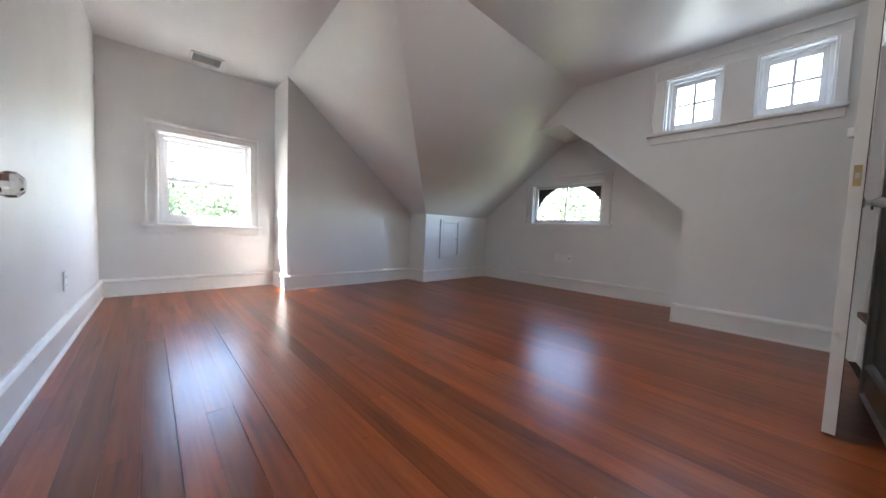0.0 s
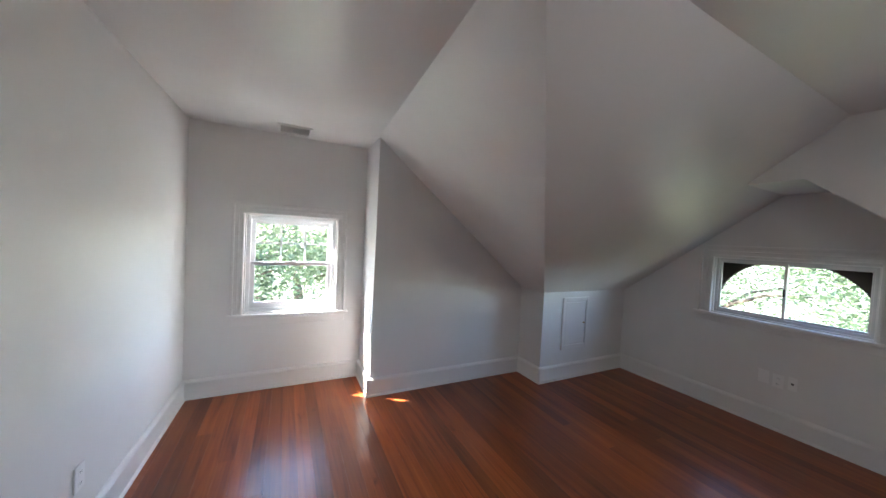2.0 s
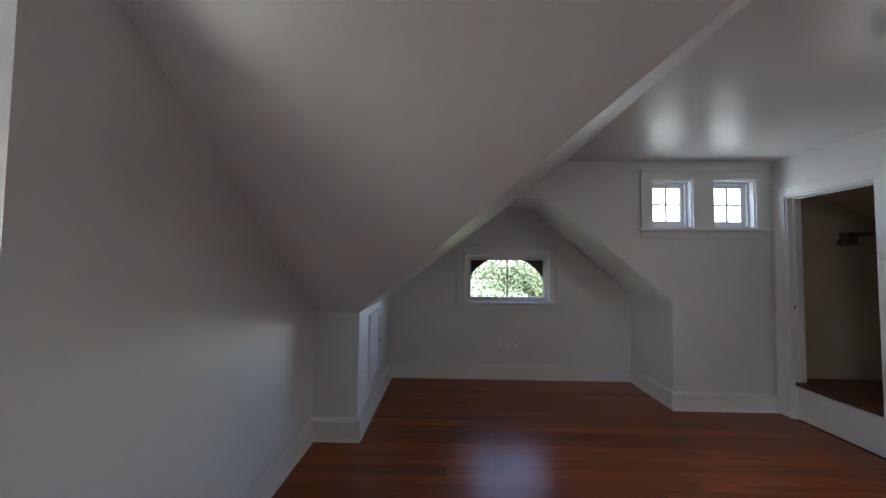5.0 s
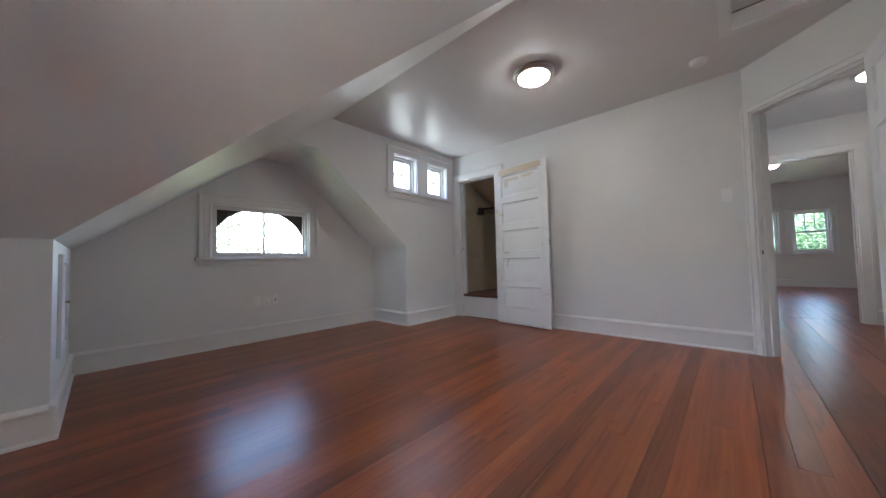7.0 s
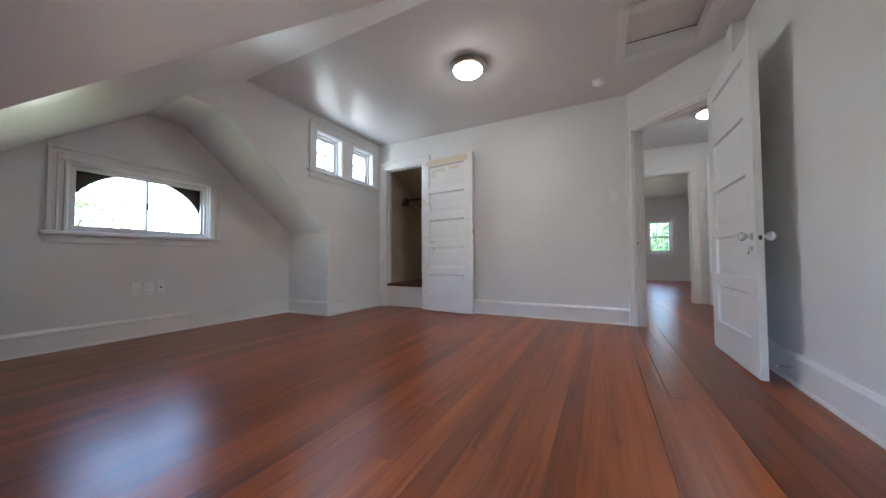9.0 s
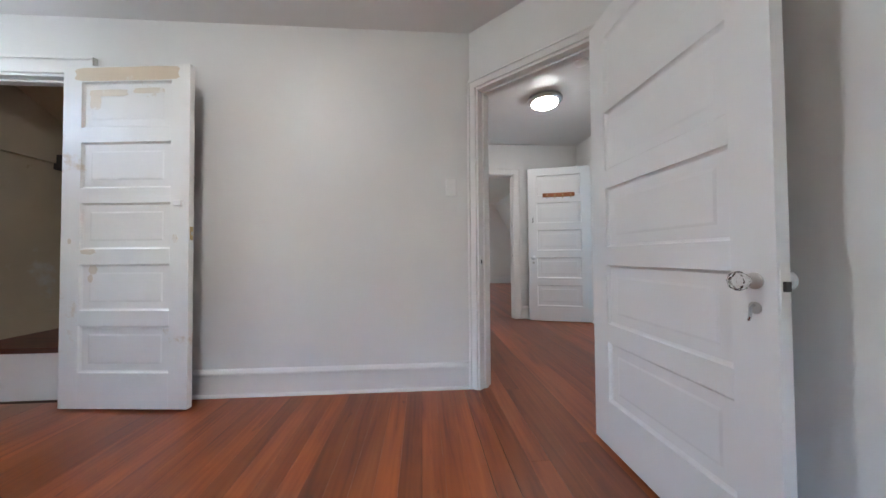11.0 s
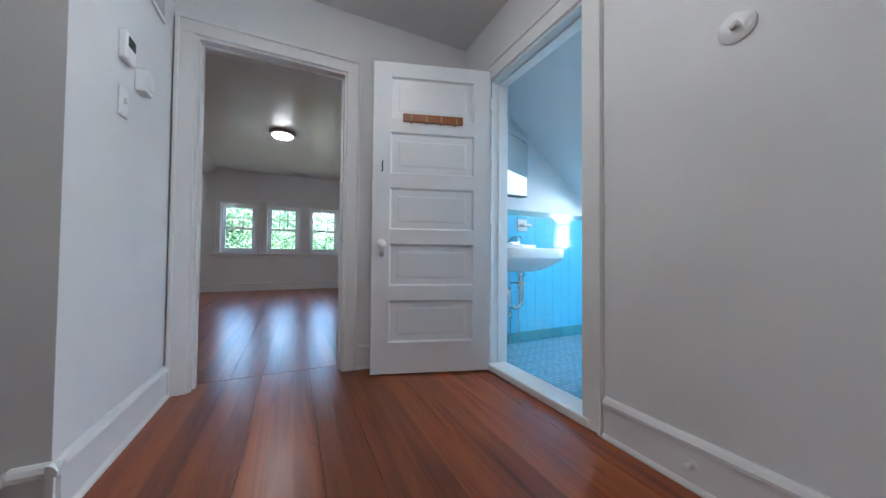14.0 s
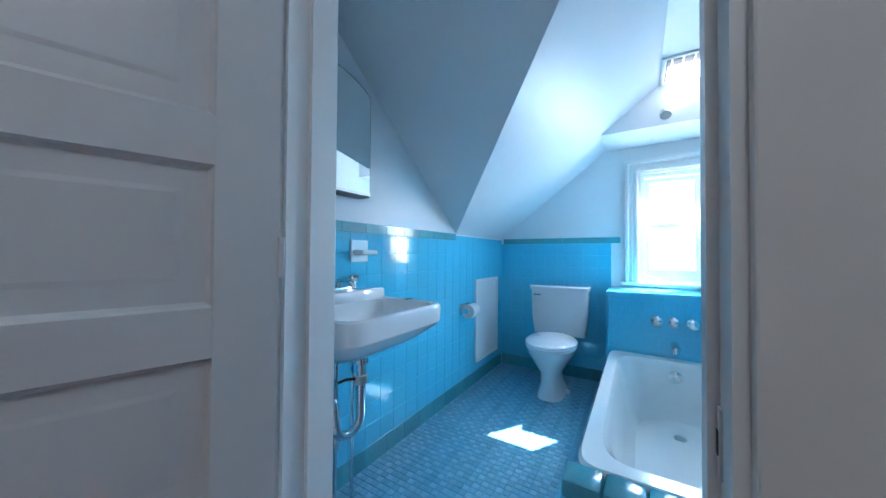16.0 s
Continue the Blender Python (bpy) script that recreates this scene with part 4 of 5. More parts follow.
vent("ceiling_vent", pose(0.825, 4.285, ZC), 0.235, 0.20, 9, "white louvred register in the alcove ceiling", TRIM, TRIM, VENTGREY)
vent("ceiling_vent", pose(-0.15, -8.2, ZF), 0.34, 0.12, 5, "dark louvred register in the far ceiling", TRIM, ALU, BLACKM)
vent("return_grille", pose(XHL, -2.2, 2.22, 0, 90, 0), 0.42, 0.36, 14, "grey return air grille high on hall wall", TRIM, ALU, BLACKM)

t = thing("attic_hatch", pose(0.4575, 0.74, ZC), "white framed attic hatch in the ceiling", "hatch")
part("panel", boxed(-0.285, 0.285, -0.30, 0.30, 0.1005, 0.125), CEIL, t, "recessed hatch panel")
for q in ((-0.3175, -0.2575, -0.335, 0.335), (0.2575, 0.3175, -0.335, 0.335), (-0.2575, 0.2575, -0.335, -0.27), (-0.2575, 0.2575, 0.27, 0.335)):
    part("frame", boxed(q[0], q[1], q[2], q[3], -0.024, 0, bevel=0.004), TRIM, t)
for q in ((-0.2573, -0.249, -0.2698, 0.2698), (0.249, 0.2573, -0.2698, 0.2698), (-0.249, 0.249, -0.2698, -0.262), (-0.249, 0.249, 0.262, 0.2698)):
    part("lining", boxed(q[0], q[1], q[2], q[3], -0.02, 0.092), TRIM, t)
    # black strip painted as the dark of the gap round the panel
    part("gap_shade_strip", boxed(q[0], q[1], q[2], q[3], 0.0922, 0.1002), BLACKM, t)

for at, lab in (((0.91, 0.14, ZC), "round white smoke detector on the bedroom ceiling"), ((-0.325, -0.59, ZH), "round white smoke detector on the hall ceiling")):
    t = thing("smoke_detector", pose(*at), lab, "smoke detector")
    part("base", lathe(bmesh.new(), [(0.065, 0), (0.065, -0.012), (0.055, -0.014)], "z", seg=28), PLASTIC, t, smooth=True)
    part("cover", lathe(bmesh.new(), [(0.055, -0.014), (0.052, -0.034), (0.04, -0.042), (0.005, -0.043)], "z", seg=28), PLASTIC, t, smooth=True)

# access door in the knee wall
t = thing("access_door", pose(3.845, YP, 0.64, 0, 0, 0), "small white framed access door in knee wall", "access door")
for q in ((-0.215, -0.165, -0.30, 0.30), (0.165, 0.215, -0.30, 0.30), (-0.165, 0.165, 0.25, 0.30), (-0.165, 0.165, -0.30, -0.25)):
    part("frame", boxed(q[0], q[1], -0.02, 0, q[2], q[3], bevel=0.004), TRIM, t)
part("door_panel", boxed(-0.157, 0.157, -0.012, 0, -0.242, 0.242, bevel=0.003), TRIM, t)
part("knob", lathe(bmesh.new(), [(0.006, -0.012), (0.006, -0.022), (0.011, -0.028), (0.003, -0.034)], "y", (0.125, 0, 0.0), 12), BRASS, t, smooth=True)


def wall_plate(name, m, label, category, kind="switch", w=0.072, h=0.116):
    t = thing(name, m, label, category)
    part("plate", boxed(-w / 2, w / 2, -0.0075, 0, -h / 2, h / 2, bevel=0.003), PLASTIC, t)
    if kind == "switch":
        part("toggle", boxed(-0.005, 0.005, -0.02, -0.006, -0.004, 0.016, bevel=0.002), PLASTIC, t)
    elif kind == "outlet":
        for z in (-0.026, 0.026):
            s = part("socket", boxed(-0.017, 0.017, -0.009, -0.006, z - 0.014, z + 0.014, bevel=0.002), PLASTIC, t)
            for x in (-0.006, 0.006):
                part("slot", boxed(x - 0.0012, x + 0.0012, -0.0095, -0.009, z - 0.005, z + 0.005), BLACKM, s)
    elif kind == "jack":
        part("jack", boxed(-0.008, 0.008, -0.009, -0.006, -0.008, 0.008), BLACKM, t)
    for z in (-h * 0.36, h * 0.36) if kind != "outlet" else (0,):
        part("screw", lathe(bmesh.new(), [(0.003, -0.006), (0.003, -0.0072)], "y", (0, 0, z), 8), NICKEL, t)
    return t


wall_plate("light_switch", pose(0.785, YS, 1.375, 0, 0, 180), "white toggle light switch plate by entrance", "light switch")
wall_plate("outlet", pose(XE, 2.285, 0.445, 0, 0, -90), "white blank wall plate below arched window", "wall plate", "blank")
wall_plate("outlet", pose(XE, 2.19, 0.435, 0, 0, -90), "white outlet plate below arched window", "outlet", "outlet")
wall_plate("outlet", pose(XE, 2.10, 0.445, 0, 0, -90), "white cable jack plate below arched window", "wall plate", "jack", 0.055)
wall_plate("outlet", pose(XWN + 3.02 * 0.0157 + 0.002, 3.02, 0.38, 0, 0, AWW), "white outlet plate on the west wall", "outlet", "outlet")

t = thing("wall_bell_dial", pose(XH, -0.80, 1.53, 0, 0, 90), "round white wall dial with centre knob", "wall fitting")
part("disc", lathe(bmesh.new(), [(0.05, 0), (0.05, -0.006), (0.042, -0.012), (0.018, -0.014)], "y", seg=28), PLASTIC, t, smooth=True)
part("knob", lathe(bmesh.new(), [(0.014, -0.014), (0.012, -0.03), (0.004, -0.033)], "y", seg=16), PLASTIC, t, smooth=True)

t = thing("thermostat", pose(XHL, -2.0, 1.62, 0, 0, -90), "white thermostat with dark display on hall wall", "thermostat")
part("body", boxed(-0.045, 0.045, -0.026, 0, -0.055, 0.055, bevel=0.006), PLASTIC, t)
part("display", boxed(-0.03, 0.03, -0.028, -0.026, 0.0, 0.04), BLACKM, t, "dark display")
t = thing("wall_chime_box", pose(XHL, -2.14, 1.55, 0, 0, -90), "small white control box on hall wall", "control box")
part("body", boxed(-0.04, 0.04, -0.04, 0, -0.05, 0.05, bevel=0.006), PLASTIC, t)
part("cover", boxed(-0.03, 0.03, -0.046, -0.04, -0.03, 0.03, bevel=0.003), PLASTIC, t)
wall_plate("light_switch", pose(XHL, -2.0, 1.40, 0, 0, -90), "white toggle light switch plate in hall", "light switch")

t = thing("door_stop", pose(XWN + 0.037, 1.08, 0.085, 0, 0, AWW), "white-tipped spring door stop on the baseboard", "door stop")
part("spring", tube(bmesh.new(), [(0.006 * math.cos(i), -0.0012 * i, 0.006 * math.sin(i)) for i in range(45)], 0.0018, 6), NICKEL, t)
part("tip", lathe(bmesh.new(), [(0.009, -0.052), (0.009, -0.066), (0.004, -0.069)], "y", seg=12), PLASTIC, t)

t = thing("door_stop", pose(XH + 0.019, -0.93, 0.085, 0, 0, 90), "small white knob door stop on the hall baseboard", "door stop")
part("base", lathe(bmesh.new(), [(0.016, 0), (0.016, -0.004), (0.009, -0.007)], "y", seg=14), PLASTIC, t, smooth=True)
part("tip", lathe(bmesh.new(), [(0.008, -0.007), (0.008, -0.03), (0.012, -0.034), (0.012, -0.044), (0.004, -0.047)], "y", seg=14), PLASTIC, t, smooth=True)

# strike plates on jambs
for m, lab in ((pose(DX, DY, 0, 0, 0, DA) @ pose(DH0 + 0.021, 0.018, 0.86), "dark worn strike plate of the entrance"), (pose(CLX1 - 0.0205, YS + 0.0, 1.03) @ pose(0, -0.03, 0), "dark strike plate of the closet"), (pose(XH - 0.05, BY1 - 0.021, 0.86, 0, 0, 90), "strike plate of the bathroom door"), (pose(-0.323, YH - 0.02, 0.9), "strike plate of the far door")):
    t = thing("strike_plate", m, lab, "strike plate")
    part("plate", boxed(-0.002, 0.002, -0.011, 0.011, -0.04, 0.04), TRIM, t)
    part("slot", boxed(-0.003, 0.003, -0.006, 0.006, -0.014, 0.014), BLACKM, t)

# closet rail
t = thing("closet_rail", pose(3.3, -0.95, 1.72), "wooden closet hanging rail on a bracket board", "closet rail")
part("rod", tube(bmesh.new(), [(-1.35, 0, 0), (0.67, 0, 0)], 0.016, 12), DARKWOOD, t)
part("bracket", boxed(0.60, 0.685, -0.05, 0.05, -0.09, 0.03, bevel=0.003), DARKWOOD, t)
solid("trim_closet_cleat", boxed(XS - 0.022, XS, -1.55, YS - 0.12, 1.68, 1.78), CLOSETW, "tan cleat board in the closet", "trim")
solid("baseboard_closet", boxed(XS - 0.02, XS, -1.55, YS - 0.12, CLS, CLS + 0.16), CLOSETW, "tan closet baseboard", "baseboard")
solid("baseboard_closet_back", boxed(1.9, XS - 0.02, -1.55, -1.53, CLS, CLS + 0.16), CLOSETW, "tan closet baseboard", "baseboard")

# swivel spots in the far bedroom
t = thing("wall_spot", pose(2.36, -8.02, 1.943), "two-headed swivel spot lamp, one bulb lit, on slope", "spot lamp")
bm = boxed(-0.16, 0.16, -0.025, 0.025, -0.03, 0.0, bevel=0.005)
bmesh.ops.rotate(bm, verts=bm.verts[:], matrix=Matrix.Rotation(radians(37.4), 3, "Y"))
part("track", bm, BLACKM, t)
part("stem", tube(bmesh.new(), [(0.11, 0, -0.10), (0.13, -0.02, -0.13), (0.12, -0.03, -0.17)], 0.012, 10), BLACKM, t)
hd = part("lit_head", lathe(bmesh.new(), [(0.03, -0.1), (0.05, -0.04), (0.06, 0.03), (0.055, 0.03)], "y", (0.12, -0.03, -0.175), 20), BLACKM, t, smooth=True)
part("bulb", lathe(bmesh.new(), [(0.01, -0.01), (0.05, 0.02), (0.055, 0.045), (0.03, 0.065), (0.004, 0.07)], "y", (0.12, -0.03, -0.175), 20), LAMPGLOW, hd, smooth=True)
part("stem", tube(bmesh.new(), [(-0.11, 0, 0.07), (-0.11, -0.03, 0.04), (-0.11, -0.05, 0.01)], 0.012, 10), BLACKM, t)
bm = lathe(bmesh.new(), [(0.02, -0.10), (0.03, -0.06), (0.062, 0.05), (0.056, 0.05), (0.02, -0.04)], "x", seg=20)
bmesh.ops.rotate(bm, verts=bm.verts[:], matrix=Matrix.Rotation(radians(155), 3, "Z"))
bmesh.ops.translate(bm, verts=bm.verts[:], vec=(-0.11, -0.07, -0.01))
part("unlit_head", bm, BLACKM, t, "unlit conical spot head", True)

# stairs down from the hall, and the half wall beside them
t = thing("staircase", pose(0, 0, 0), "narrow wooden stairs going down beside the hall", "stairs", kind="structure")
part("nosing", boxed(0.772, 0.803, YHR + 0.001, YG0 - 0.001, -0.026, -0.0005, bevel=0.004), FLOOR, t, "varnished landing nosing")
for i in range(4):
    x, z = 0.79 + 0.24 * i, -0.187 * (i + 1)
    part("tread", boxed(x - 0.012, x + 0.262, YHR + 0.02, YG0 - 0.001, z - 0.026, z, bevel=0.004), FLOOR, t)
    part("riser", boxed(x - 0.016, x, YHR + 0.02, YG0 - 0.001, z, z + 0.16), TRIM, t, "white painted riser")
t = thing("stair_guard", pose(0, 0, 0), "white half wall with black cap rail by stairs", "half wall")
part("panel", boxed(0.758, XST - 0.001, YG0, YG1 - 0.001, -1.0, 0.908, bevel=0.004), WALL, t)
part("cap_rail", boxed(0.75, XST - 0.002, YG0 - 0.02, YG1 - 0.002, 0.9085, 0.948, bevel=0.006), CAPWOOD, t, "black painted wooden cap rail")


# ---- bathroom ----
def loft(bm, rings, cap0=True, cap1=True):
    vs = [[bm.verts.new(p) for p in r] for r in rings]
    n = len(rings[0])
    for a, b in zip(vs, vs[1:]):
        for i in range(n):
            bm.faces.new((a[i], a[(i + 1) % n], b[(i + 1) % n], b[i]))
    if cap0:
        bm.faces.new(vs[0])
    if cap1:
        bm.faces.new(vs[-1])
    bmesh.ops.recalc_face_normals(bm, faces=bm.faces[:])
    return bm


def oval(cx, cy, rx, ry, z, n=32, p=2.0):
    out = []
    for i in range(n):
        a = 2 * math.pi * i / n
        c, s = math.cos(a), math.sin(a)
        out.append((cx + rx * math.copysign(abs(c) ** (2 / p), c), cy + ry * math.copysign(abs(s) ** (2 / p), s), z))
    return out


# sink: local x along the wall, y out from it, z from the floor
t = thing("sink", pose(-1.775, YSK + 0.008, 0), "white porcelain wall-hung sink with chrome trap", "sink")
bm = bmesh.new()
SQ = dict(n=56, p=9)
loft(bm, [oval(0, 0.15, 0.10, 0.09, 0.665, n=56, p=3), oval(0, 0.165, 0.17, 0.13, 0.68, n=56, p=4), oval(0, 0.195, 0.225, 0.175, 0.725, n=56, p=6), oval(0, 0.215, 0.258, 0.207, 0.768, **SQ), oval(0, 0.22, 0.268, 0.217, 0.785, **SQ), oval(0, 0.22, 0.272, 0.22, 0.845, **SQ),
          oval(0, 0.22, 0.268, 0.216, 0.857, **SQ), oval(0, 0.22, 0.258, 0.206, 0.862, **SQ), oval(0, 0.25, 0.238, 0.162, 0.857, n=56, p=6), oval(0, 0.25, 0.215, 0.142, 0.80, n=56, p=4), oval(0, 0.25, 0.16, 0.10, 0.75, n=56, p=2.6), oval(0, 0.24, 0.03, 0.03, 0.735, n=56)])
part("basin", bm, PORC, t, smooth=True)
part("back_ledge", boxed(-0.268, 0.268, 0.0, 0.085, 0.845, 0.905, bevel=0.012), PORC, t, smooth=True)
part("overflow", boxed(-0.26, -0.22, 0.245, 0.26, 0.8635, 0.866), BLACKM, t)
part("drain", lathe(bmesh.new(), [(0.022, 0.738), (0.022, 0.742), (0.012, 0.743)], "z", (0, 0.24, 0), 16), CHROME, t)
fa = part("faucet", boxed(-0.10, 0.10, 0.03, 0.065, 0.905, 0.925, bevel=0.006), CHROME, t, "chrome two-handle faucet", True)
part("spout", tube(bmesh.new(), [(0, 0.05, 0.92), (0, 0.06, 0.955), (0, 0.10, 0.965), (0, 0.15, 0.945), (0, 0.155, 0.93)], 0.012, 12), CHROME, fa, smooth=True)
for x in (-0.09, 0.09):
    part("handle", lathe(bmesh.new(), [(0.012, 0.925), (0.014, 0.94), (0.026, 0.948), (0.028, 0.962), (0.02, 0.975), (0.004, 0.978)], "z", (x, 0.048, 0), 10), CHROME, fa, smooth=True)
part("tailpiece", lathe(bmesh.new(), [(0.03, 0.66), (0.03, 0.63), (0.019, 0.625), (0.019, 0.42)], "z", (0, 0.20, 0), 16), CHROME, t, smooth=True)
part("slip_nut", lathe(bmesh.new(), [(0.026, 0.58), (0.026, 0.545)], "z", (0, 0.20, 0), 8), NICKEL, t)
part("trap", tube(bmesh.new(), [(0, 0.20, 0.44)] + [(0.055 - 0.055 * math.cos(radians(a)), 0.20 - 0.02 * a / 180, 0.42 - 0.06 * math.sin(radians(a))) for a in range(0, 181, 20)] + [(0.11, 0.175, 0.47)] + [(0.11 + 0.0, 0.175 - 0.035 * (1 - math.cos(radians(a))), 0.47 + 0.05 * math.sin(radians(a))) for a in range(20, 181, 20)] + [(0.11, 0.105, 0.40), (0.11, 0.10, 0.02)], 0.0185, 14), CHROME, t, "chrome S-shaped drain trap", True)
part("floor_flange", lathe(bmesh.new(), [(0.038, 0.0), (0.036, 0.01), (0.022, 0.028), (0.019, 0.03)], "z", (0.11, 0.10, 0), 16), CHROME, t, smooth=True)
for x in (0.03, -0.06):
    part("supply_pipe", tube(bmesh.new(), [(x, 0.085, 0.0), (x, 0.085, 0.60), (x, 0.07, 0.80)], 0.008, 10), CHROME, t, smooth=True)
part("shutoff_valve", lathe(bmesh.new(), [(0.014, 0.25), (0.018, 0.27), (0.018, 0.30), (0.012, 0.32)], "z", (0.03, 0.085, 0), 10), CHROME, t, smooth=True)
part("pipe_clamp", tube(bmesh.new(), [(0.0, 0.20, 0.565), (0.06, 0.18, 0.575), (0.09, 0.17, 0.57)], 0.006, 8), BLACKM, t)

t = thing("soap_dish", pose(-1.94, YSK + 0.008, 1.085), "white ceramic soap dish set in blue tile", "soap dish")
part("plate", boxed(-0.054, 0.054, 0, 0.012, -0.054, 0.054, bevel=0.004), PORC, t)
part("tray", boxed(-0.05, 0.05, 0.012, 0.085, -0.018, 0.006, bevel=0.008), PORC, t, smooth=True)

# mirror cabinet with an arched top
t = thing("mirror_cabinet", pose(-1.70, YSK + 0.002, 1.34), "arched mirror-front cabinet with thin dark edge", "mirror cabinet")
def arch_outline(w, h, rise, y, ins=0.0):
    pts = [(-w / 2 + ins, y, ins), (w / 2 - ins, y, ins)]
    for i in range(13):
        u = i / 12
        pts.append((w / 2 - ins - (w - 2 * ins) * u, y, h - ins + rise * math.sin(math.pi * u) ** 0.8))
    return pts
part("body", extruded(arch_outline(0.49, 0.485, 0.065, 0.0), (0, 0.075, 0)), BLACKM, t)
part("mirror", extruded(arch_outline(0.49, 0.485, 0.065, 0.075, 0.006), (0, 0.004, 0)), MIRROR, t, "clear mirror glass")
part("base_strip", boxed(-0.24, 0.24, 0.0792, 0.083, 0.004, 0.016), CHROME, t)

# toilet: faces +x, tank on the back wall
t = thing("toilet", pose(XBK + 0.01, -2.05, 0), "white porcelain toilet with closed lid and tank", "toilet")
bm = bmesh.new()
loft(bm, [oval(0.40, 0, 0.20, 0.10, 0.0, p=3), oval(0.40, 0, 0.195, 0.095, 0.03, p=3), oval(0.42, 0, 0.15, 0.075, 0.10, p=2.6), oval(0.44, 0, 0.15, 0.08, 0.19, p=2.2), oval(0.455, 0, 0.20, 0.13, 0.27), oval(0.46, 0, 0.235, 0.172, 0.34), oval(0.46, 0, 0.245, 0.182, 0.375), oval(0.46, 0, 0.235, 0.172, 0.385)])
part("bowl", bm, PORC, t, smooth=True)
part("back_shelf", boxed(0.03, 0.30, -0.11, 0.11, 0.30, 0.38, bevel=0.02), PORC, t, smooth=True)
part("seat", loft(bmesh.new(), [oval(0.46, 0, 0.248, 0.186, 0.386), oval(0.46, 0, 0.25, 0.188, 0.394), oval(0.46, 0, 0.246, 0.184, 0.402)]), PORC, t, "white toilet seat", True)
part("lid", loft(bmesh.new(), [oval(0.455, 0, 0.246, 0.186, 0.404), oval(0.455, 0, 0.25, 0.188, 0.412), oval(0.455, 0, 0.235, 0.172, 0.424), oval(0.455, 0, 0.10, 0.07, 0.428)]), PORC, t, "white toilet lid", True)
tk = part("tank", loft(bmesh.new(), [oval(0.115, 0, 0.095, 0.205, 0.40, p=8), oval(0.12, 0, 0.105, 0.222, 0.55, p=9), oval(0.12, 0, 0.11, 0.228, 0.775, p=9)]), PORC, t, smooth=True)
part("tank_lid", loft(bmesh.new(), [oval(0.12, 0, 0.118, 0.237, 0.776, p=9), oval(0.12, 0, 0.12, 0.24, 0.80, p=9), oval(0.12, 0, 0.112, 0.232, 0.812, p=9)]), PORC, tk, smooth=True)
part("flush_lever", boxed(0.23, 0.25, -0.20, -0.13, 0.725, 0.742, bevel=0.005), CHROME, tk, "chrome flush lever")
for y in (-0.105, 0.105):
    part("bolt_cap", lathe(bmesh.new(), [(0.016, 0.0), (0.016, 0.018), (0.006, 0.028)], "z", (0.36, y, 0.0), 12), PORC, t, smooth=True)

t = thing("toilet_paper_holder", pose(-3.03, YSK + 0.008, 0.64), "chrome holder with white toilet paper roll", "paper holder")
part("bracket", boxed(-0.07, 0.07, 0, 0.015, -0.03, 0.05, bevel=0.004), CHROME, t)
part("arm", boxed(-0.07, -0.062, 0.015, 0.075, -0.02, 0.02, bevel=0.002), CHROME, t)
part("arm", boxed(0.062, 0.07, 0.015, 0.075, -0.02, 0.02, bevel=0.002), CHROME, t)
part("roll", lathe(bmesh.new(), [(0.02, -0.055), (0.052, -0.055), (0.052, 0.055), (0.02, 0.055), (0.02, -0.054)], "x", (0, 0.07, 0), 24), PAPER, t, "white paper roll", True)

t = thing("access_panel", pose(-3.465, YSK + 0.008, 0.515), "white framed access panel in the tiled wall", "access panel")
part("panel", boxed(-0.215, 0.215, 0, 0.008, -0.325, 0.325), BATHW, t)
for q in ((-0.235, -0.205, -0.345, 0.345), (0.205, 0.235, -0.345, 0.345), (-0.205, 0.205, 0.315, 0.345), (-0.205, 0.205, -0.345, -0.315)):
    part("frame", boxed(q[0], q[1], 0, 0.016, q[2], q[3], bevel=0.003), TRIM, t)

# bathtub along the tub wall
TX0, TX1, TY0, TY1, TZ = XTB, -1.96, -1.66, YBN, 0.40
cx, cy, hx, hy = (TX0 + TX1) / 2, (TY0 + TY1) / 2, (TX1 - TX0) / 2, (TY1 - TY0) / 2
t = thing("bathtub", pose(cx, cy, 0), "white enamelled bathtub set against blue tile", "bathtub")
part("tub", loft(bmesh.new(), [oval(0, 0, hx - 0.004, hy - 0.025, 0.0, 48, 18), oval(0, 0, hx - 0.004, hy - 0.025, TZ - 0.07, 48, 18), oval(0, 0, hx - 0.003, hy - 0.004, TZ - 0.05, 48, 18), oval(0, 0, hx - 0.003, hy - 0.004, TZ - 0.012, 48, 18), oval(0, 0, hx - 0.010, hy - 0.012, TZ, 48, 16),
                               oval(0.0, 0, hx - 0.075, hy - 0.065, TZ - 0.004, 48, 8), oval(0, 0, hx - 0.095, hy - 0.085, TZ - 0.03, 48, 7), oval(-0.02, 0, hx - 0.15, hy - 0.125, TZ - 0.25, 48, 5), oval(-0.02, 0, hx - 0.20, hy - 0.17, TZ - 0.335, 48, 4), oval(-0.02, 0, hx - 0.32, hy - 0.25, TZ - 0.35, 48, 3)]), TUBM, t, smooth=True)
part("overflow_plate", lathe(bmesh.new(), [(0.036, 0.0), (0.036, 0.008), (0.026, 0.014), (0.006, 0.015)], "x", (-hx + 0.115, 0.0, TZ - 0.085), 20), CHROME, t, "chrome overflow plate", True)
part("drain", lathe(bmesh.new(), [(0.03, 0.0), (0.03, 0.004), (0.02, 0.005)], "z", (-hx + 0.36, 0.0, TZ - 0.349), 16), NICKEL, t)

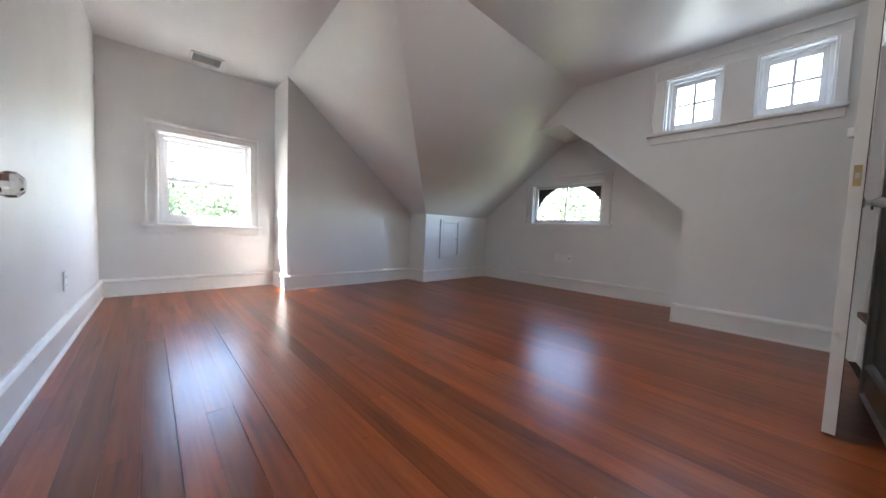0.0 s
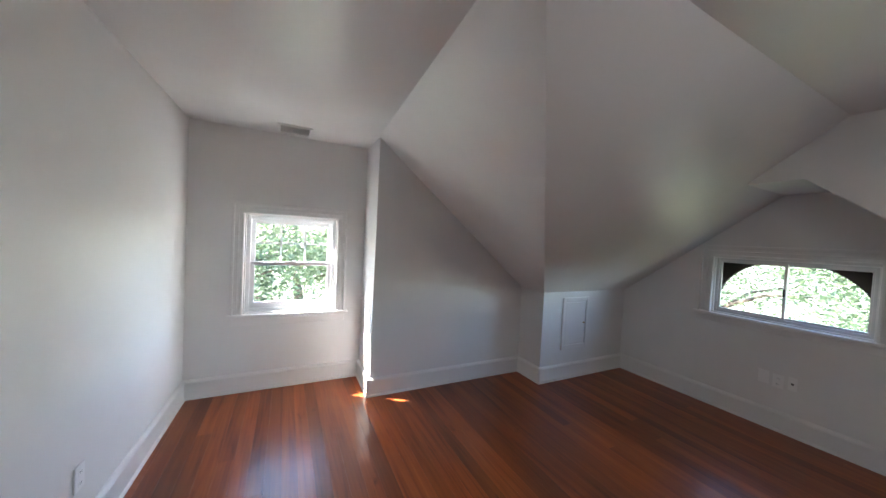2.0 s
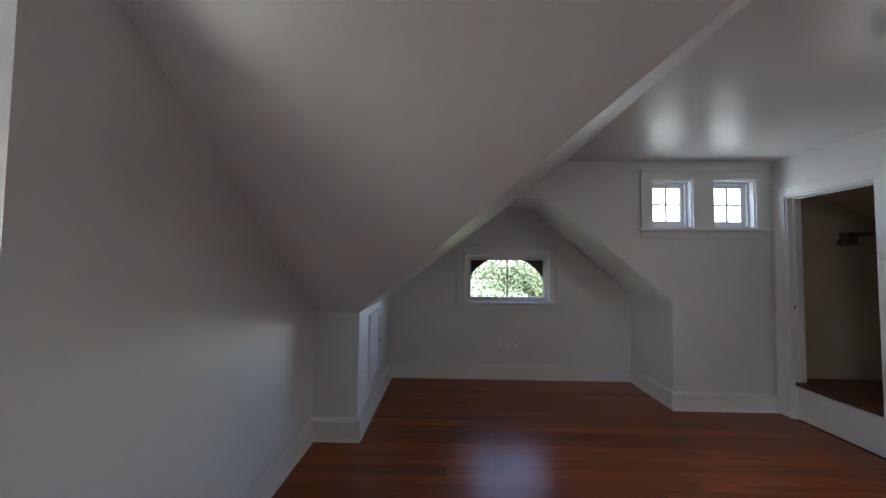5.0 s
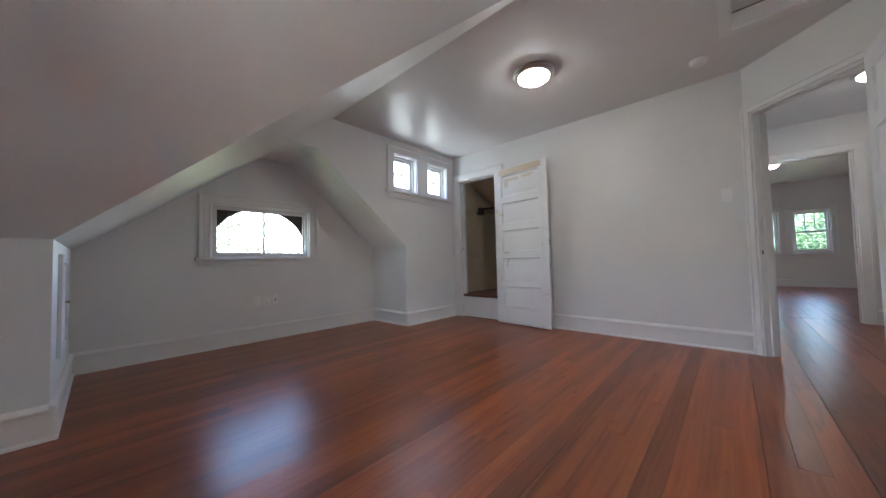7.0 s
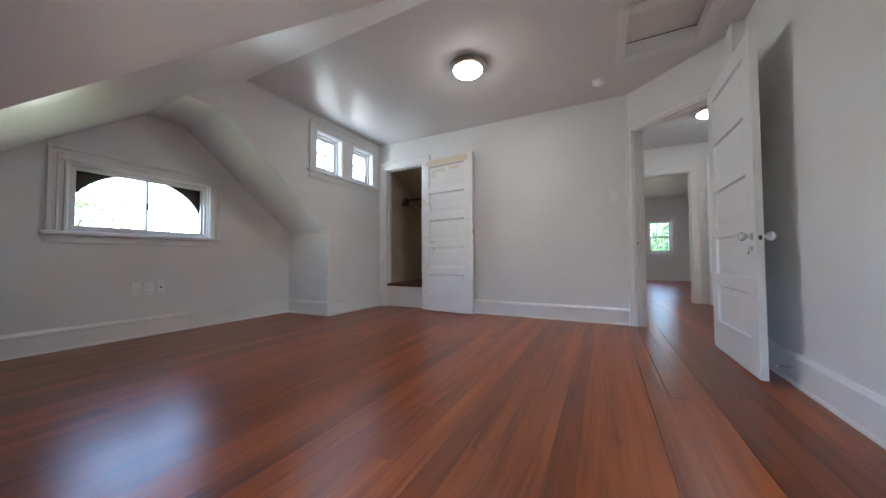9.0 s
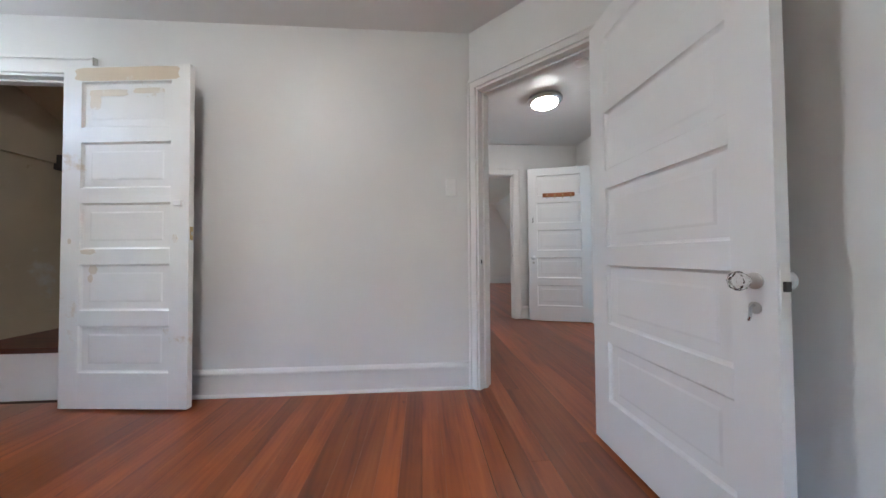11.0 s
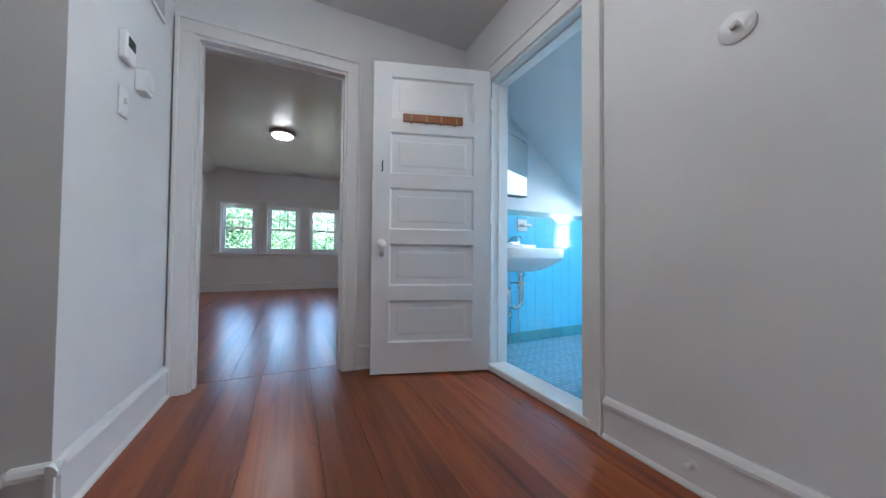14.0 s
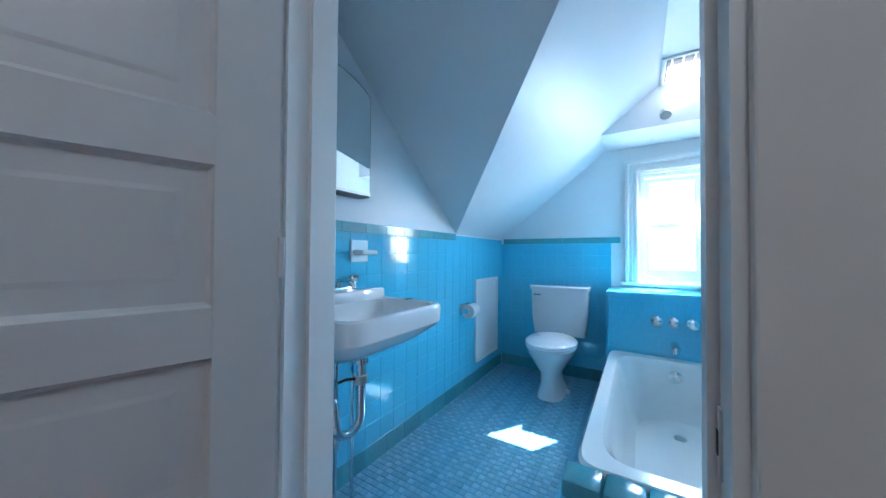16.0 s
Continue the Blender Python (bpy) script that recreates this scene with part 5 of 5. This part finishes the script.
t = thing("shower_taps", pose(XTB + 0.0005, -1.28, 0.636), "three chrome tub taps with a spout below", "taps")
for y in (-0.093, 0.0, 0.10):
    tp = part("tap", lathe(bmesh.new(), [(0.034, 0.0), (0.032, 0.006), (0.014, 0.012), (0.014, 0.03)], "x", (0, y, 0), 20), CHROME, t, smooth=True)
    part("tap_handle", lathe(bmesh.new(), [(0.016, 0.03), (0.03, 0.036), (0.032, 0.05), (0.02, 0.06), (0.004, 0.062)], "x", (0, y, 0), 8), CHROME, tp)
part("spout", tube(bmesh.new(), [(0.0, 0.005, -0.148), (0.09, 0.005, -0.148), (0.115, 0.005, -0.16), (0.12, 0.005, -0.18)], [0.024, 0.024, 0.023, 0.02], 14), CHROME, t, smooth=True)

t = thing("shower_spray_head", pose(XTB + 0.001, -1.325, 2.035), "small chrome shower head on the plaster header", "shower head")
part("flange", lathe(bmesh.new(), [(0.028, 0.0), (0.026, 0.006), (0.011, 0.012)], "x", seg=16), CHROME, t, smooth=True)
part("arm", tube(bmesh.new(), [(0.0, 0, 0), (0.05, 0, 0.005), (0.09, 0, -0.02)], 0.009, 10), CHROME, t, smooth=True)
part("rose", tube(bmesh.new(), [(0.085, 0, -0.015), (0.105, 0, -0.04), (0.125, 0, -0.065)], [0.012, 0.02, 0.032], 14), CHROME, t, smooth=True)

t = vent("exhaust_light", pose(-3.245, -1.22, ZCB), 0.29, 0.22, 4, "lit ceiling exhaust fan lamp with grey louvres", TRIM, ALU, BLACKM)
part("lens", boxed(-0.14, 0.07, -0.10, 0.10, -0.024, -0.012, bevel=0.004), SKYGLOW, t, "glowing frosted lens")

# ---- bathroom tiles ----
def tile_mesh(w, h, d=0.006, b=0.0012, name="tile", material=None):
    v = [(0, 0, 0), (w, 0, 0), (w, 0, h), (0, 0, h), (0, d - b, 0), (w, d - b, 0), (w, d - b, h), (0, d - b, h), (b, d, b), (w - b, d, b), (w - b, d, h - b), (b, d, h - b)]
    f = [(0, 1, 5, 4), (1, 2, 6, 5), (2, 3, 7, 6), (3, 0, 4, 7), (4, 5, 9, 8), (5, 6, 10, 9), (6, 7, 11, 10), (7, 4, 8, 11), (8, 9, 10, 11)]
    me = bpy.data.meshes.new(name)
    me.from_pydata(v, [], [q[::-1] for q in f])
    me.materials.append(material or TILE)
    me.update()
    return me


TS, TG = 0.108, 0.0013
tile_cache = {}


def tile_field(name, origin, angle, s0, s1, z0, z1, label, size=(TS, TS), material=None, kind="tile", flip=False):
    """Tiles in rows on a grout bed; local x along, local y out into the room."""
    m = pose(origin[0], origin[1], 0, 0, 0, angle)
    bed = solid(name, boxed(s0, s1, 0.0, 0.0086, z0, z1), GROUT, label, "tiled wall")
    bed.matrix_world = m
    z, row = z0, 0
    while z < z1 - 0.012:
        hh = min(size[1], z1 - z)
        s = s0
        while s < s1 - 0.006:
            ww = min(size[0], s1 - s)
            key = (round(ww, 3), round(hh, 3), kind)
            if key not in tile_cache:
                tile_cache[key] = tile_mesh(ww - TG, hh - TG, 0.0065, name=kind, material=material or TILE)
            o = new(kind, tile_cache[key])
            o.location = (s + TG / 2, 0.0035 + rng4.uniform(0, 0.0002), z + TG / 2)
            o.rotation_euler = (radians(rng4.uniform(-0.05, 0.05)), 0, radians(rng4.uniform(-0.05, 0.05)))
            o.parent = bed
            s += size[0]
        z += size[1]
        row += 1
    return bed


rng4 = random.Random(9)
ZW = ZTB - 0.05
tile_field("wall_tiles_sink", (0, YSK), 0, XBK + 0.008, XBH - 0.005, 0.10, ZW, "glossy sky-blue square wall tiles")
tile_field("wall_trim_sink_cap", (0, YSK), 0, XAB + 0.02, XBH - 0.005, ZW, ZTB, "dark teal cap tiles on the wainscot", (0.152, 0.05), TILET, "cap_tile")
tile_field("wall_tiles_sink_top", (0, YSK), 0, XBK + 0.008, XAB + 0.02, ZW, ZTB - 0.012, "sky-blue tiles under the slope", (TS, 0.05))
tile_field("wall_trim_sink_base", (0, YSK), 0, XBK + 0.012, XBH - 0.005, 0.0, 0.10, "dark teal base tiles", (0.152, 0.10), TILET, "base_tile")
tile_field("wall_tiles_back", (XBK, 0), -90, 1.668, -YSK, 0.10, ZW, "glossy sky-blue square wall tiles")
tile_field("wall_trim_back_cap", (XBK, 0), -90, 1.60, -YSK - 0.03, ZW, ZTB, "dark teal cap tiles on the wainscot", (0.152, 0.05), TILET, "cap_tile")
tile_field("wall_trim_back_base", (XBK, 0), -90, 1.668, -YSK - 0.012, 0.0, 0.10, "dark teal base tiles", (0.152, 0.10), TILET, "base_tile")
tile_field("wall_tiles_box", (XTB - 0.008, 0), -90, -YBN, 1.668, 0.0, 0.806, "glossy sky-blue tiles behind the taps")
tile_field("wall_tiles_box_side", (0, -1.668), 180, 3.428, 3.83, 0.10, 0.806, "glossy sky-blue tiles on the plumbing box")
bed = tile_field("wall_tiles_box_top", (0, 0), 0, 0, 0.766, 0, 0.41, "sky-blue ledge tiles under the window")
bed.matrix_world = Matrix.Translation((XTB - 0.003, -1.668, 0.806)) @ Matrix(((0, 0, -1, 0), (1, 0, 0, 0), (0, 1, 0, 0), (0, 0, 0, 1)))
# unseen wall: one blue slab without tiles, added to bounce blue light
solid("wall_tiles_tub_side", boxed(XBK + 0.01, XBH - 0.005, YBN - 0.006, YBN, 0, 1.225), TILE, "plain glossy blue slab for the unseen wall beside the tub", "tiled wall")

# teal-capped tiled curb at the foot of the tub
curb = thing("tub_curb", pose(-1.90, (-1.675 + YBN) / 2, 0), "blue tiled curb with dark teal bullnose cap", "tiled curb", kind="structure")
L = (YBN + 1.675) / 2
part("core", boxed(-0.052, 0.046, -L, L - 0.008, 0, 0.385), GROUT, curb)
n = 7
for i in range(n):
    y0 = -L + 2 * L * i / n
    part("cap_tile", boxed(-0.056, 0.056, y0 + 0.001, y0 + 2 * L / n - 0.001 - (0.008 if i == n - 1 else 0), 0.352, 0.41, bevel=0.014), TILET, curb, smooth=True)
    for k in range(4):
        part("tile", boxed(0.046, 0.052, y0 + 0.001, y0 + 2 * L / n - 0.001 - (0.008 if i == n - 1 else 0), 0.001 + k * 0.0875, k * 0.0875 + 0.0865, bevel=0.002), TILE, curb)
for k in range(4):
    part("tile", boxed(-0.05, 0.05, -L - 0.006, -L, 0.001 + k * 0.0875, k * 0.0875 + 0.0865, bevel=0.002), TILE, curb)

# mosaic floor
def mosaic(name, material, pick, label):
    verts, faces = [], []
    P = 0.034
    nx, ny = int((XBH + 0.13 - XBK) / P), int((YBN - YSK) / P)
    for i in range(nx):
        for j in range(ny):
            if pick(i, j):
                x, y, w, h, b = XBK + i * P, YSK + j * P, P - 0.0018, P - 0.0018, 0.0008
                k = len(verts)
                verts += [(x, y, -0.004), (x + w, y, -0.004), (x + w, y + h, -0.004), (x, y + h, -0.004), (x + b, y + b, 0), (x + w - b, y + b, 0), (x + w - b, y + h - b, 0), (x + b, y + h - b, 0)]
                faces += [(k, k + 1, k + 5, k + 4), (k + 1, k + 2, k + 6, k + 5), (k + 2, k + 3, k + 7, k + 6), (k + 3, k, k + 4, k + 7), (k + 4, k + 5, k + 6, k + 7)]
    me = bpy.data.meshes.new(name)
    me.from_pydata(verts, [], faces)
    me.materials.append(material)
    return tagged(new(name, me), label, "mosaic floor", kind="stuff")


mosaic("mosaic_tiles", FTILE, lambda i, j: (i + j) % 2 == 0 or (i % 2 == 0 and j % 4 == 1), "small slate-blue mosaic floor tiles")
mosaic("mosaic_tiles_pale", FTILE2, lambda i, j: not ((i + j) % 2 == 0 or (i % 2 == 0 and j % 4 == 1)), "small pale blue mosaic floor tiles")

# ---- outside ----
solid("ground", boxed(-400, 400, -400, 400, -6.3, -6.0), GRASS, "sunlit lawn far below", "ground")


def tree(at, height, spread, seed, leaves, leaf, label):
    rng = random.Random(seed)
    t = thing("tree", pose(*at), label, "tree", "garden trees")
    limbs = []
    top = Vector((rng.uniform(-0.4, 0.4), rng.uniform(-0.4, 0.4), height * 0.72))
    trunk = [Vector((0, 0, 0)), Vector((rng.uniform(-.1, .1), rng.uniform(-.1, .1), height * 0.25)), top * 0.6 + Vector((rng.uniform(-.3, .3), 0, 0)), top]
    bm = bmesh.new()
    tube(bm, trunk, [height * 0.03, height * 0.023, height * 0.015, height * 0.005], 9)
    tips = []
    for i in range(13):
        f = rng.uniform(0.28, 1.0)
        p = trunk[1].lerp(trunk[2], min(1, f * 1.6)) if f < 0.62 else trunk[2].lerp(trunk[3], (f - 0.62) / 0.38)
        a = i * 2.4 + rng.uniform(-.4, .4)
        ln = spread * rng.uniform(0.55, 1.0) * (1.15 - 0.55 * f)
        q = p + Vector((math.cos(a) * ln, math.sin(a) * ln, ln * rng.uniform(0.15, 0.6)))
        mid = p.lerp(q, 0.5) + Vector((0, 0, ln * 0.12))
        tube(bm, [p, mid, q], [height * 0.009, height * 0.005, height * 0.002], 6)
        for k in (0.45, 0.7, 0.9, 1.0):
            tips.append(p.lerp(q, k) + Vector((0, 0, ln * 0.1)))
    part("trunk", bm, BARK, t, smooth=True)
    verts, faces = [], []
    for i in range(leaves):
        c = rng.choice(tips)
        r = spread * 0.3
        g = Vector((rng.gauss(0, 0.5), rng.gauss(0, 0.5), rng.gauss(0, 0.38))) * r
        c = c + g
        u = Vector((rng.uniform(-1, 1), rng.uniform(-1, 1), rng.uniform(-0.6, 0.6))).normalized()
        v = u.cross(Vector((rng.uniform(-1, 1), rng.uniform(-1, 1), rng.uniform(-1, 1)))).normalized()
        s = rng.uniform(0.05, 0.10) * (height / 11)
        n = len(verts)
        verts += [c - u * s, c + v * s * 0.5, c + u * s, c - v * s * 0.5]
        faces.append((n, n + 1, n + 2, n + 3))
    me = bpy.data.meshes.new("crown")
    me.from_pydata([tuple(v) for v in verts], [], faces)
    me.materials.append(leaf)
    cr = new("crown", me)
    cr.parent = t
    return t


# leaf tone follows each window's brightness: pale north and east, darker south
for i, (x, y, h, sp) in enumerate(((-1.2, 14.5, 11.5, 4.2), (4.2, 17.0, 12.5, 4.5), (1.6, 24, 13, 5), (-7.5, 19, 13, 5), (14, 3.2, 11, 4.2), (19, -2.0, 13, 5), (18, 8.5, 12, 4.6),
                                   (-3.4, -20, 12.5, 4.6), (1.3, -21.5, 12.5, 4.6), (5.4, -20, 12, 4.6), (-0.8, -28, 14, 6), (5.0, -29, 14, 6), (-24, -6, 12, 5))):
    tree((x, y, -6.0), h, sp, 11 + i, 17000 if y < -15 else 10000 if x > 10 else 13000, LEAFDIM if y < -15 else LEAF, "broad green leafy tree on the lawn")

t = thing("neighbour_house", pose(-17, -1.5, -6.0), "neighbouring grey house with pitched dark roof", "house")
part("wall", boxed(-4, 4, -5, 5, 0, 5.6), BRICKISH, t)
part("roof", extruded([(-4.5, -5.4, 5.5), (4.5, -5.4, 5.5), (0, -5.4, 8.6)], (0, 10.8, 0)), ROOFM, t)
for y in (-2.6, 0, 2.6):
    w = part("window", boxed(4, 4.06, y - 0.5, y + 0.5, 3.4, 4.9), VINYL, t)
    part("pane", boxed(4.06, 4.07, y - 0.42, y + 0.42, 3.5, 4.8), BLACKM, w)

# ---- floor boards ----
def board_mesh(w, ln, th=0.014):
    b = 0.0001
    verts = [(0, 0, -th), (w, 0, -th), (w, ln, -th), (0, ln, -th), (0, 0, -b), (w, 0, -b), (w, ln, -b), (0, ln, -b), (b, b, 0), (w - b, b, 0), (w - b, ln - b, 0), (b, ln - b, 0)]
    faces = [(0, 1, 5, 4), (1, 2, 6, 5), (2, 3, 7, 6), (3, 0, 4, 7), (4, 5, 9, 8), (5, 6, 10, 9), (6, 7, 11, 10), (7, 4, 8, 11), (8, 9, 10, 11)]
    return verts, faces


deck = thing("floor", pose(0, 0, 0), "narrow red-brown varnished pine floor boards, worn", "floor", kind="structure")
rng = random.Random(5)
BW = 0.0935
meshes = {}
widths = [(XH + i * 0.1458, 0.1458) for i in range(6)]   # wider boards along the bathroom side
x = XH + 6 * 0.1458
while x < XE + 0.02:
    widths.append((x, BW))
    x += BW
for x, bw in widths:
    xm = x + bw / 2
    if xm < XW0 - 0.12:
        y0, y1 = YH - 0.13, 0.44
    elif xm < XHE:
        y0, y1 = YH - 0.13, YN
    else:
        y0, y1 = (YS if xm < XS else YR), (YN if xm < XJ else YJ if xm < XP else YP)
    y = y0
    while y < y1 - 0.01:
        ln = rng.choice((2.4, 3.0, 3.6, 4.2))
        if y == y0:
            ln *= rng.uniform(0.35, 1.0)
        if y1 - (y + ln) < 0.6:
            ln = y1 - y
        ln = min(ln, y1 - y)
        gap = rng.choice((0.0003, 0.0006, 0.0024) if xm < 0.75 else (0.0002, 0.0004, 0.0008))   # joints have opened along the walked side
        key = (round(ln, 2), gap, bw)
        if key not in meshes:
            v, f = board_mesh(bw - gap, ln - 0.001)
            me = bpy.data.meshes.new("plank")
            me.from_pydata(v, [], f)
            me.materials.append(FLOOR)
            meshes[key] = me
        p = new("plank", meshes[key])
        p.location = (x, y, rng.uniform(-0.00004, 0.0))
        p.parent = deck
        y += ln
verts, faces = [], []
x = FX0
while x < FX1:
    y = YF
    while y < YH - 0.14:
        ln = min(rng.uniform(2.0, 4.0), YH - 0.135 - y)
        v, f = board_mesh(BW - rng.choice((0.0008, 0.0014, 0.0025)), ln - 0.001)
        n = len(verts)
        verts += [(a + x, b + y, c) for a, b, c in v]
        faces += [tuple(i + n for i in q) for q in f]
        y += ln
    x += BW
me = bpy.data.meshes.new("plank_field")
me.from_pydata(verts, [], faces)
me.materials.append(FLOORFAR)
far = tagged(new("plank_field", me), "varnished pine boards of the far bedroom", "floor boards", kind="stuff")
